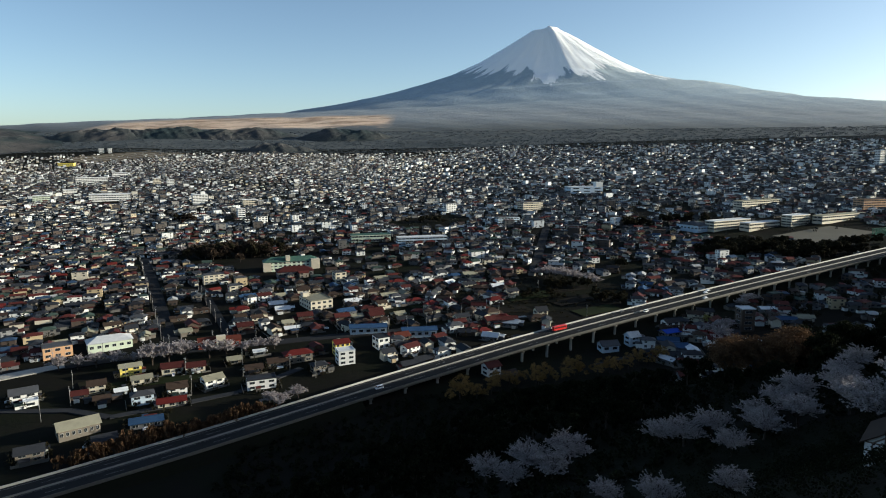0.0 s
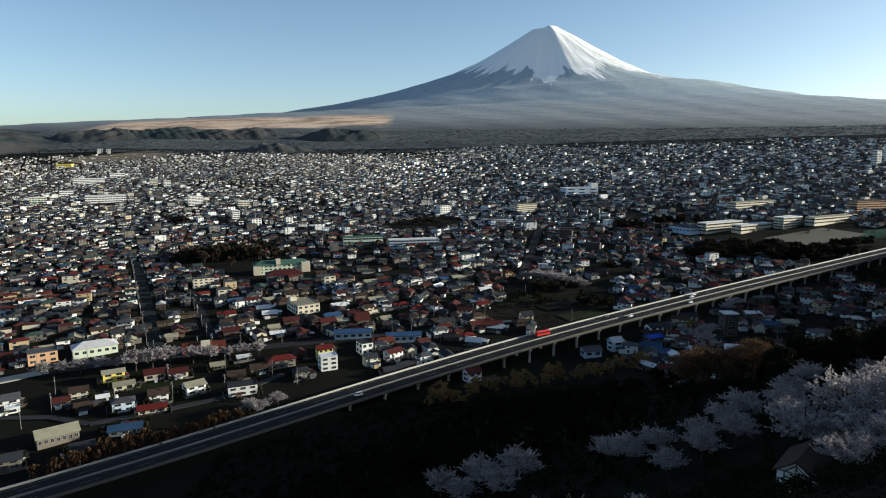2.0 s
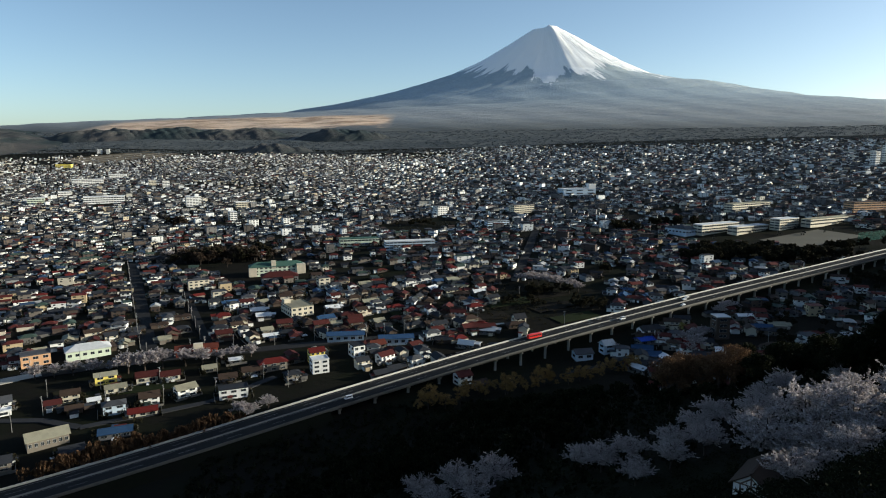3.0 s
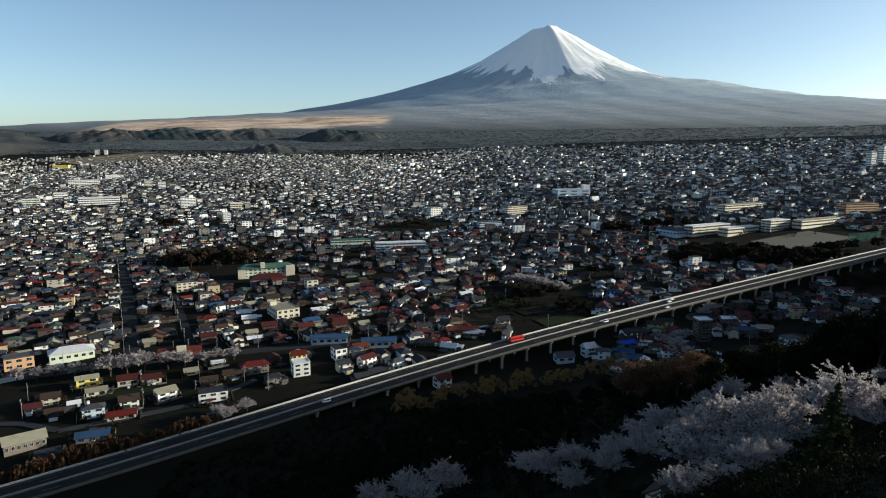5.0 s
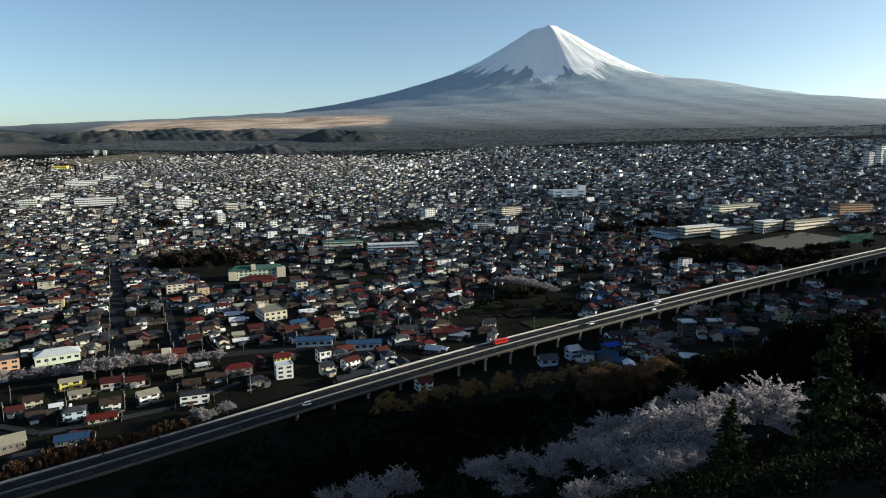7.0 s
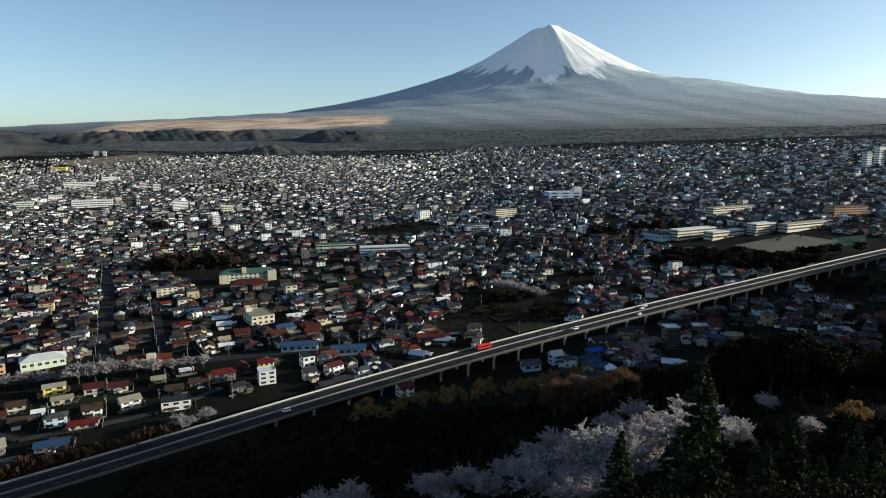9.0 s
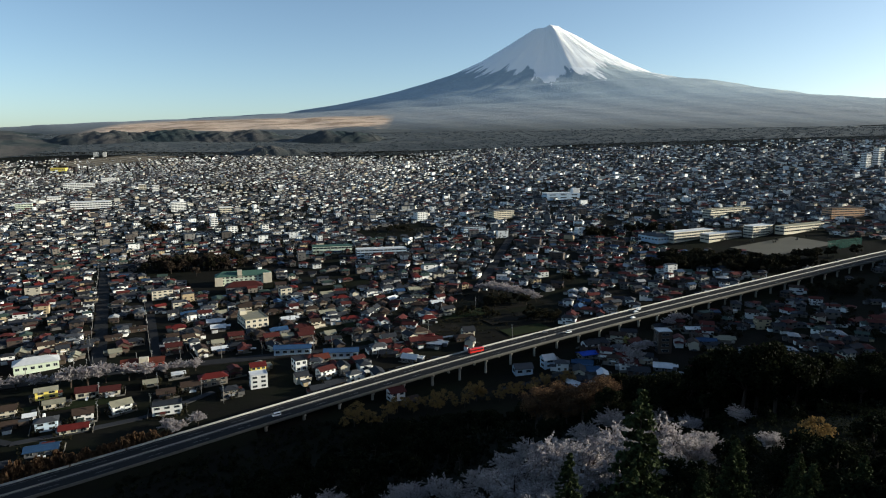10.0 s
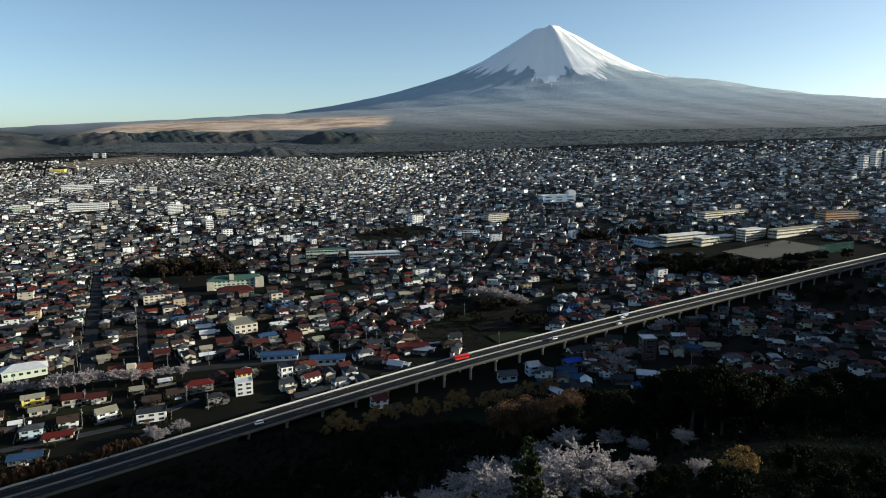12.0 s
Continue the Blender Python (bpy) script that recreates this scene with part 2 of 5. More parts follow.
    feed(nt, math_node(nt, "MULTIPLY_ADD", grit.outputs["Fac"], 0.45, math_node(nt, "MULTIPLY", bands.outputs["Fac"], 0.55)), low.inputs["Fac"])
    hazed_wood = ramp_node(nt, [(0.35, (0.045, 0.055, 0.060)), (0.65, (0.125, 0.13, 0.125))])
    speck = noise_node(nt, 0.06, 5, 0.75, pos)
    feed(nt, math_node(nt, "MULTIPLY_ADD", bands.outputs["Fac"], 0.6, math_node(nt, "MULTIPLY", speck.outputs["Fac"], 0.4)), hazed_wood.inputs["Fac"])
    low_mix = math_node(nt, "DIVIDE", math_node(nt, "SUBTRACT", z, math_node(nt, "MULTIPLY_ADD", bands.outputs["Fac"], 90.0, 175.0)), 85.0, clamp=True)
    hazed_low = mix_node(nt, low_mix, hazed_wood.outputs[0], low.outputs[0])
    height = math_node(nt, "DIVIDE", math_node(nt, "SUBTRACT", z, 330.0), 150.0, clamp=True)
    base = mix_node(nt, height, hazed_low, hazed_rock.outputs[0])
    # dry grassland
    gz = math_node(nt, "SUBTRACT", z, math_node(nt, "MULTIPLY_ADD", x, 0.02, 292.0))
    gz = math_node(nt, "MULTIPLY_ADD", bands.outputs["Fac"], 60.0, math_node(nt, "SUBTRACT", gz, 30.0))
    g1 = math_node(nt, "SUBTRACT", 1.0, math_node(nt, "DIVIDE", math_node(nt, "ABSOLUTE", gz), 46.0), clamp=True)
    g2 = math_node(nt, "DIVIDE", math_node(nt, "SUBTRACT", -262.0, x), 120.0, clamp=True)
    g3 = math_node(nt, "DIVIDE", math_node(nt, "ADD", x, 1950.0), 300.0, clamp=True)
    grass = math_node(nt, "MULTIPLY", math_node(nt, "MULTIPLY", g1, g2), math_node(nt, "MULTIPLY", g3, 3.0), clamp=True)
    tan = ramp_node(nt, [(0.38, (0.36, 0.24, 0.16)), (0.56, (0.74, 0.55, 0.40))])
    feed(nt, bands.outputs["Fac"], tan.inputs["Fac"])
    base = mix_node(nt, grass, base, tan.outputs[0])
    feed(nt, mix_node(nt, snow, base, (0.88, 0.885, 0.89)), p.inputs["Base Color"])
    rough_mix = math_node(nt, "MULTIPLY_ADD", streak.outputs["Fac"], 0.7, math_node(nt, "MULTIPLY", grit.outputs["Fac"], math_node(nt, "SUBTRACT", 1.0, snow)))
    bump_to(nt, p, rough_mix, 0.3, 12.0)
    return m


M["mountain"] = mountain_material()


# ---- mesh helpers ----
def mesh_of(name, verts, faces, mats, face_mats=None, smooth=False):
    me = bpy.data.meshes.new(name)
    me.from_pydata([tuple(v) for v in verts], [], [tuple(f) for f in faces])
    for m in mats:
        me.materials.append(m)
    if face_mats is not None:
        me.polygons.foreach_set("material_index", np.asarray(face_mats, dtype=np.int32))
    if smooth:
        me.polygons.foreach_set("use_smooth", np.ones(len(me.polygons), dtype=bool))
    me.update()
    return me


def from_bm(name, bm, *mats):
    me = bpy.data.meshes.new(name)
    bm.to_mesh(me)
    bm.free()
    for m in mats:
        me.materials.append(m)
    return me


def part(name, data, parent, label="", *mats):
    """Links a mesh (or a bmesh) as one part under a thing or a part."""
    if isinstance(data, bmesh.types.BMesh):
        data = from_bm(name, data, *mats)
    ob = new(name, data)
    ob.parent = parent
    if label:
        tagged(ob, label)
    return ob


def box(bm, cx, cy, cz, sx, sy, sz, mat=0, bevel=0.0, rot=0.0):
    """A box with its centre and sizes, turned about z by rot degrees, its edges broken by bevel."""
    r = bmesh.ops.create_cube(bm, size=1.0, matrix=pose(cx, cy, cz, 0, 0, rot) @ Matrix.Diagonal((sx, sy, sz, 1)))
    fs = {f for v in r["verts"] for f in v.link_faces}
    if bevel:
        es = {e for v in r["verts"] for e in v.link_edges}
        got = bmesh.ops.bevel(bm, geom=list(es), offset=bevel, segments=1, affect="EDGES")
        fs = {f for v in got["verts"] for f in v.link_faces} | {f for f in fs if f.is_valid}
    for f in fs:
        f.material_index = mat
    return bm


def tube(bm, a, b, ra, rb, sides=6, mat=0):
    a, b = Vector(a), Vector(b)
    d = b - a
    m = Matrix.Translation((a + b) / 2) @ d.to_track_quat("Z", "Y").to_matrix().to_4x4()
    r = bmesh.ops.create_cone(bm, cap_ends=True, segments=sides, radius1=ra, radius2=max(rb, 0.004), depth=d.length, matrix=m)
    for f in {f for v in r["verts"] for f in v.link_faces}:
        f.material_index = mat
    return bm


# ---- the lie of the land ----
def town_z(x, y):
    X, Y = x / 1000.0, y / 1000.0
    Xc = np.clip(X, -1.2, 0.55)
    z = -1.81 + 23.635 * X + 16.77 * Y + 20.315 * Xc * Xc + 1.364 * X * Y + 17.868 * Y * Y
    return z - 5.0 * np.exp(-((x - 60) / 65.0) ** 2 - ((y - 412) / 34.0) ** 2)


def soft_max(a, b, k=6.0):
    h = np.clip(0.5 + 0.5 * (a - b) / k, 0, 1)
    return b * (1 - h) + a * h + k * h * (1 - h)


def spur_z(x, y):
    """The wooded spur under the camera."""
    level = np.interp(y, [60, 85, 112], [38, 60, 98])
    xs = -soft_max(-x, -level + 0 * x, 15.0)
    # first knots: an unseen rise behind the camera, added to block sky light
    up = np.interp(y, [-500, -70, 35, 105, 600], [300, 58, 55, 11.6, -151.8])
    front = 67 + 0.33 * xs + up
    back = 93 - 0.52 * (y - 160)
    front = front - 3.0 * np.exp(-((x - 27) / 10.0) ** 2 - ((y - 90) / 9.0) ** 2)      # dip that fits the hut's base to its height in view
    return -soft_max(-front, -back, 10.0)


def ridge_z(x, y):
    """The mountain side west of the town, that keeps the low sun off the village."""
    h = np.interp(y, [-900, 100, 200, 260, 394, 427, 572, 650, 714, 800, 1000], [300, 259, 250, 228, 212, 193, 140, 116, 95, 40, -60])
    rise = 1 / (1 + np.exp(-(x - 590.0) / 38.0))
    return -60 + (h + 60) * rise


def land_z(x, y):
    z = soft_max(town_z(x, y), spur_z(x, y), 8.0)
    return np.where(x > 380, soft_max(z, ridge_z(x, y), 10.0), z)


def zat(x, y):
    return float(land_z(np.array([float(x)]), np.array([float(y)]))[0])


def grid_mesh(name, xs, ys, zf, mats, smooth=True):
    X, Y = np.meshgrid(xs, ys)
    Z = zf(X, Y)
    v = np.stack([X.ravel(), Y.ravel(), Z.ravel()], 1)
    nx, ny = len(xs), len(ys)
    i = (np.arange(ny - 1)[:, None] * nx + np.arange(nx - 1)[None, :]).ravel()
    f = np.stack([i, i + 1, i + nx + 1, i + nx], 1)
    me = bpy.data.meshes.new(name)
    me.vertices.add(len(v))
    me.vertices.foreach_set("co", v.ravel())
    me.loops.add(len(f) * 4)
    me.loops.foreach_set("vertex_index", f.ravel().astype(np.int32))
    me.polygons.add(len(f))
    me.polygons.foreach_set("loop_start", np.arange(0, len(f) * 4, 4, dtype=np.int32))
    me.polygons.foreach_set("use_smooth", np.full(len(f), smooth))
    for m in mats:
        me.materials.append(m)
    me.update(calc_edges=True)
    me.validate()
    return me


def steps(*spans):
    out = []
    for a, b, d in spans:
        out += list(np.arange(a, b, d))
    return np.array(out + [spans[-1][1]], dtype=float)


def wave(x, y, seed=0.0):
    """Smooth uneven ground, about -1 to 1, from a few crossed waves."""
    s = 0
    for k, (a, b, ph) in enumerate([(1.0, 0.3, 0.1), (-0.5, 1.1, 1.7), (1.7, 1.3, 2.9), (2.6, -1.9, 0.6), (-3.4, 2.7, 4.1), (5.1, 3.3, 5.2)]):
        s = s + np.sin(a * x + b * y + ph + seed * (k + 1)) / (1 + 0.6 * k)
    return s / 2.6


gx = steps((-4200, -1500, 180), (-1500, -500, 40), (-500, 520, 7), (520, 1100, 25), (1100, 4200, 170))
gy = steps((-900, 0, 45), (0, 720, 7), (720, 1500, 22), (1500, 3300, 60))
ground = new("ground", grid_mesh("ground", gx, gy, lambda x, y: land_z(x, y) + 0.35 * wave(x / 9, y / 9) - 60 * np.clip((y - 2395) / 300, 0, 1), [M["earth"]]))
tagged(ground, "dark earth, gardens and wooded slope under the town, deepened for shade", "ground", kind="structure")

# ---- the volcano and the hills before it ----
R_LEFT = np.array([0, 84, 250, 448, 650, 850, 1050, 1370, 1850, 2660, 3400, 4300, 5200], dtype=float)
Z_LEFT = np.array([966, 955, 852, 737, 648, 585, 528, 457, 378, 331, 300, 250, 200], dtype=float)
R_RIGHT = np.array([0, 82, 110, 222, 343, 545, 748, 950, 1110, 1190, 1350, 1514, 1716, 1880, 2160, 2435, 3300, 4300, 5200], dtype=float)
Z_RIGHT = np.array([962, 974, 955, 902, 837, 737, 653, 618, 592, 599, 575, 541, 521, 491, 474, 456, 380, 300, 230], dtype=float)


def volcano_z(x, y):
    dx, dy = x - PEAK_X, (y - PEAK_Y) * SQUASH
    r = np.hypot(dx, dy)
    w = 0.5 + 0.5 * np.clip(dx / np.maximum(r, 1) * 1.15, -1, 1)
    w = w * w * (3 - 2 * w)
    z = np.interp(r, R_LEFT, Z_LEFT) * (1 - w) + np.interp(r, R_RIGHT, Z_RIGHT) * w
    ang = np.arctan2(dx, -dy)
    rib = np.sin(ang * 23 + 1.3 * np.sin(r / 160)) + 0.6 * np.sin(ang * 41 + 2) + 0.4 * np.sin(ang * 67 + r / 90)
    side = np.clip(1.0 - np.abs(dx) / np.maximum(r, 1), 0, 1)
    z = z + rib * 1.6 * np.clip((r - 60) / 200, 0, 1) * np.clip((1500 - r) / 900, 0.15, 1) * np.clip(side * 4, 0, 1)
    turned = ang - 0.2
    z = z + 40 * np.exp(-np.abs(turned) / np.where(turned < 0, 0.12, 0.4)) * np.clip((r - 20) / 150, 0, 1) * np.clip((1150 - r) / 500, 0, 1)
    z = z + 4 * wave(x / 60, y / 25) * np.clip((r - 700) / 600, 0, 1)
    w = np.clip((y - 2380) / 950, 0, 1)
    w = w * w * (3 - 2 * w)
    return (town_z(x, y) + 1.5) * (1 - w) + z * w + 2.5 * wave(x / 31, y / 17) * w * (1 - w) * 4


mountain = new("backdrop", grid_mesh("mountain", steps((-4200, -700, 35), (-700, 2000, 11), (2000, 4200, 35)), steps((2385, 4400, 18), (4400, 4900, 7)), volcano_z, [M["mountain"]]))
tagged(mountain, "distant snow-capped volcano above woods and dry grassland, haze in its colours", "mountain", kind="structure")


def hill(cx, cy, rx, ry, h, seed, label):
    def z(x, y):
        q = ((x - cx) / rx) ** 2 + ((y - cy) / ry) ** 2
        b = np.clip(1 - q, 0, 1) ** 1.3
        base = np.where(y > 2385, volcano_z(x, y), town_z(x, y))
        return base - 12 + b * (h + 12) * (1 + 0.22 * wave(x / 70, y / 60, seed)) + b * 12 * wave(x / 34, y / 30, seed) + b * 4 * wave(x / 11, y / 10, seed)
    ob = new("hill", grid_mesh("hill", np.linspace(cx - rx, cx + rx, 120), np.linspace(cy - ry, cy + ry, 70), z, [M["hazed_forest"]]))
    return tagged(ob, label, "hill", kind="structure")


hill(-2150, 2450, 800, 560, 58, 0.3, "wooded hill beside the town, its dull green hazed blue")
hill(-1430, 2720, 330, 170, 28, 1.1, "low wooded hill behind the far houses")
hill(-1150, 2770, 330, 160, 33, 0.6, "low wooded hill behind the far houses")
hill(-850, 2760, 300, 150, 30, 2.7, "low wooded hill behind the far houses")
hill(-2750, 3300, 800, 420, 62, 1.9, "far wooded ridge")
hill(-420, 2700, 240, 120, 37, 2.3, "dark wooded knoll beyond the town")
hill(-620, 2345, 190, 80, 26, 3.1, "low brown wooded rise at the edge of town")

# ---- the expressway ----
def far_edge(x):
    return np.interp(x, [-420, -300, -175, -137, -89, -29, 36, 91, 140, 197, 259, 330, 413, 475, 640, 900],
                     [110, 196, 277, 306, 344, 388.5, 434, 468, 498, 532, 567, 607, 654, 688, 775, 905])


def deck_z(x):
    return 12.2 + 0.058 * (x + 36)


HALF = 10.3
_xs = np.arange(-420, 900, 6.0)
_ey = np.convolve(np.pad(far_edge(_xs), 8, mode="reflect", reflect_type="odd"), np.ones(17) / 17, "valid")
_tx, _ty = np.gradient(_xs), np.gradient(_ey)
_n = np.hypot(_tx, _ty)
_tx, _ty = _tx / _n, _ty / _n
ROAD = np.stack([_xs + _ty * HALF, _ey - _tx * HALF, deck_z(_xs)], 1)       # the middle line
ROAD_SIDE = np.stack([-_ty, _tx, 0 * _tx], 1)                              # unit vector to the far side


def road_dist(x, y):
    """Distance from the middle of the expressway, positive on the town's side."""
    d = np.hypot(ROAD[:, 0] - x, ROAD[:, 1] - y)
    i = int(np.argmin(d))
    s = (x - ROAD[i, 0]) * ROAD_SIDE[i, 0] + (y - ROAD[i, 1]) * ROAD_SIDE[i, 1]
    return math.copysign(d[i], s)


def sweep(name, profile, mats, face_mats=None, i0=0, i1=None, every=1):
    """A closed cross-section (offset, height) drawn along the expressway."""
    idx = np.arange(len(ROAD))[i0:i1:every]
    verts, faces, fm = [], [], []
    k = len(profile)
    for i in idx:
        for o, h in profile:
            p = ROAD[i] + ROAD_SIDE[i] * o
            verts.append((p[0], p[1], p[2] + h))
    for a in range(len(idx) - 1):
        for j in range(k):
            faces.append((a * k + j, a * k + (j + 1) % k, (a + 1) * k + (j + 1) % k, (a + 1) * k + j))
            fm.append(face_mats[j] if face_mats else 0)
    faces += [tuple(range(k))[::-1], tuple(range((len(idx) - 1) * k, len(idx) * k))]
    fm += [0, 0]
    return mesh_of(name, verts, faces, mats, fm)


expressway = tagged(new("road"), "four-lane elevated expressway with pale concrete parapets", "expressway", kind="structure")
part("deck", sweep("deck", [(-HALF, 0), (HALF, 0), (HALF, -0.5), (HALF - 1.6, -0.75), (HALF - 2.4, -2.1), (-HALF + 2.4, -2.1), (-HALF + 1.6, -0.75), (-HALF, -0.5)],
                   [M["asphalt"], M["dark_concrete"]], [0, 1, 1, 1, 1, 1, 1, 1]), expressway)
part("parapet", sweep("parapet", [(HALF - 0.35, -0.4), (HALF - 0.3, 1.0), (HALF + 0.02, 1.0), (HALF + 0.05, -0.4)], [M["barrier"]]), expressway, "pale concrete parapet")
# near parapet takes the darker tone, which stands in for its shaded side
part("parapet", sweep("parapet", [(-HALF + 0.35, -0.4), (-HALF - 0.05, -0.4), (-HALF - 0.02, 0.95), (-HALF + 0.25, 0.95)], [M["dark_concrete"]]), expressway, "pale concrete parapet")
part("median", sweep("median", [(-0.4, 0.004), (-0.12, 0.7), (0.12, 0.7), (0.4, 0.004)], [M["median"]]), expressway, "grey median barrier")
for o in (HALF - 1.9, 1.2, -1.2, -HALF + 1.9):
    part("edge_line", sweep("edge_line", [(o - 0.08, 0.006), (o - 0.08, 0.012), (o + 0.08, 0.012), (o + 0.08, 0.006)], [M["paint"]]), expressway)
for o in (5.0, -5.0):
    verts, faces = [], []
    for i in range(0, len(ROAD) - 1, 3):
        a, b, s = ROAD[i], ROAD[i + 1], ROAD_SIDE[i]
        k = len(verts)
        for q in (a + s * (o - 0.09), a + s * (o + 0.09), b + s * (o + 0.09), b + s * (o - 0.09)):
            verts.append((q[0], q[1], q[2] + 0.012))
        faces.append((k, k + 3, k + 2, k + 1))
    part("lane_dashes", mesh_of("lane_dashes", verts, faces, [M["paint"]]), expressway)
# piers in pairs where the deck stands clear of the ground
_cum = np.concatenate([[0], np.cumsum(np.hypot(np.diff(ROAD[:, 0]), np.diff(ROAD[:, 1])))])
_next = 0.0
for i in range(len(ROAD)):
    clear = ROAD[i, 2] - 2.1 - zat(ROAD[i, 0], ROAD[i, 1])
    if _cum[i] < _next or clear < 1.0:
        continue
    _next = _cum[i] + 20.0
    yaw = math.degrees(math.atan2(ROAD_SIDE[i, 1], ROAD_SIDE[i, 0]))
    bm = bmesh.new()
    box(bm, ROAD[i, 0], ROAD[i, 1], ROAD[i, 2] - 2.6, 2 * HALF - 4.2, 1.5, 1.0, 0, 0.1, yaw)
    part("pier_cap", bm, expressway, "", M["concrete"])
    for o in (-6.6, 6.6):
        p = ROAD[i] + ROAD_SIDE[i] * o
        z0 = zat(p[0], p[1]) - 1.5
        bm = bmesh.new()
        tube(bm, (p[0], p[1], z0), (p[0], p[1], ROAD[i, 2] - 3.0), 0.85, 0.85, 10)
        part("pier", bm, expressway, "", M["concrete"])
# grassed bank under the deck where it comes down to the ground
part("embankment", sweep("embankment", [(-HALF - 0.3, -0.6), (HALF + 0.3, -0.6), (HALF + 14, -11), (-HALF - 14, -11)], [M["earth"]], None, 0, 56), expressway, "dark grassed bank")


# ---- houses ----
def gable_roof(bm, w, d, z, rise, over=0.75, thick=0.22, mat=0):
    """A ridge along x: two slabs with eaves."""
    for s in (-1, 1):
        a = Vector((0, 0, z + rise + thick))
        slope = rise / (d / 2)
        e = Vector((0, s * (d / 2 + over), z - slope * over + thick))
        L = w / 2 + over
        vs = [bm.verts.new((x, p.y, p.z - t)) for t in (0, thick) for x, p in ((-L, a), (L, a), (L, e), (-L, e))]
        fs = [(0, 1, 2, 3), (4, 5, 6, 7), (0, 1, 5, 4), (1, 2, 6, 5), (2, 3, 7, 6), (3, 0, 4, 7)]
        for f in fs:
            bm.faces.new([vs[i] for i in f]).material_index = mat
    box(bm, 0, 0, z + rise + thick + 0.05, w + 2 * over, 0.35, 0.2, mat)
    return bm


def hip_roof(bm, w, d, z, rise, over=0.8, thick=0.2, mat=0):
    W, D, r = w / 2 + over, d / 2 + over, max(w - d, 0) / 2 + 0.15
    base = [bm.verts.new((x, y, z - 0.1)) for x, y in ((-W, -D), (W, -D), (W, D), (-W, D))]
    top = [bm.verts.new((x, y, z - 0.1 + thick)) for x, y in ((-W, -D), (W, -D), (W, D), (-W, D))]
    ra, rb = bm.verts.new((-r, 0, z + rise + thick)), bm.verts.new((r, 0, z + rise + thick))
    bm.faces.new(base[::-1])
    for i in range(4):
        bm.faces.new((base[i], base[(i + 1) % 4], top[(i + 1) % 4], top[i]))
    for f in ((top[0], top[1], rb, ra), (top[1], top[2], rb), (top[2], top[3], ra, rb), (top[3], top[0], ra)):
        bm.faces.new(f)
    box(bm, 0, 0, z + rise + thick + 0.04, 2 * r + 0.4, 0.35, 0.18)
    for f in bm.faces:
        f.material_index = mat
    return bm


def walls_bm(w, d, h, rise=0.0, gable=False):
    bm = bmesh.new()
    if not gable:
        return box(bm, 0, 0, h / 2 - 0.6, w, d, h + 1.2)
    pts = [(-d / 2, -1.2), (d / 2, -1.2), (d / 2, h), (0, h + rise), (-d / 2, h)]
    a = [bm.verts.new((-w / 2, y, z)) for y, z in pts]
    b = [bm.verts.new((w / 2, y, z)) for y, z in pts]
    bm.faces.new(a[::-1]), bm.faces.new(b)
    for i in range(5):
        j = (i + 1) % 5
        bm.faces.new((a[i], a[j], b[j], b[i]))
    return bm


WINDOWS = {}


def window_mesh(w, h):
    key = (round(w, 2), round(h, 2))
    if key not in WINDOWS:
        bm = bmesh.new()
        box(bm, 0, 0, 0, w, 0.10, h, 0)
        box(bm, 0, -0.045, 0, w - 0.16, 0.06, h - 0.16, 1)
        box(bm, 0, -0.085, 0, 0.07, 0.02, h - 0.16, 0)
        WINDOWS[key] = from_bm("window", bm, M["frame"], M["glass"])
    return WINDOWS[key]


def put_windows(parent, w, d, floors, fh, rng, win=(1.7, 1.15)):
    """Windows in rows on the four sides, as parts of the house."""
    for side in range(4):
        span = w if side % 2 == 0 else d
        n = max(1, int(span // 3.3)) if side % 2 == 0 else max(1, int(span // 4.2))
        for fl in range(floors):
            for k in range(n):
                if rng.random() < (0.34, 0.34, 1.0, 0.78)[side]:
                    continue
                o = (k + 0.5) / n * span - span / 2 + rng.uniform(-0.25, 0.25)
                hh = win[1] if fl or rng.random() < 0.5 else 1.8
                zz = fl * fh + (1.55 if hh < 1.5 else 1.15)
                ob = part("window", window_mesh(win[0], hh), parent)
                if side == 0:
                    ob.matrix_basis = pose(o, -d / 2 - 0.02, zz)
                elif side == 1:
                    ob.matrix_basis = pose(w / 2 + 0.02, o, zz, 0, 0, 90)
                elif side == 2:
                    ob.matrix_basis = pose(o, d / 2 + 0.02, zz, 0, 0, 180)
                else:
                    ob.matrix_basis = pose(-w / 2 - 0.02, o, zz, 0, 0, 270)


COLOUR_WORDS = {"slate": "dark slate-grey", "grey": "grey", "red": "bright red", "maroon": "dark maroon", "brown": "brown", "blue": "blue", "green": "dull green",
                "white": "pale metal", "orange": "orange-red", "khaki": "khaki", "yellow": "yellow", "deep_blue": "deep blue"}


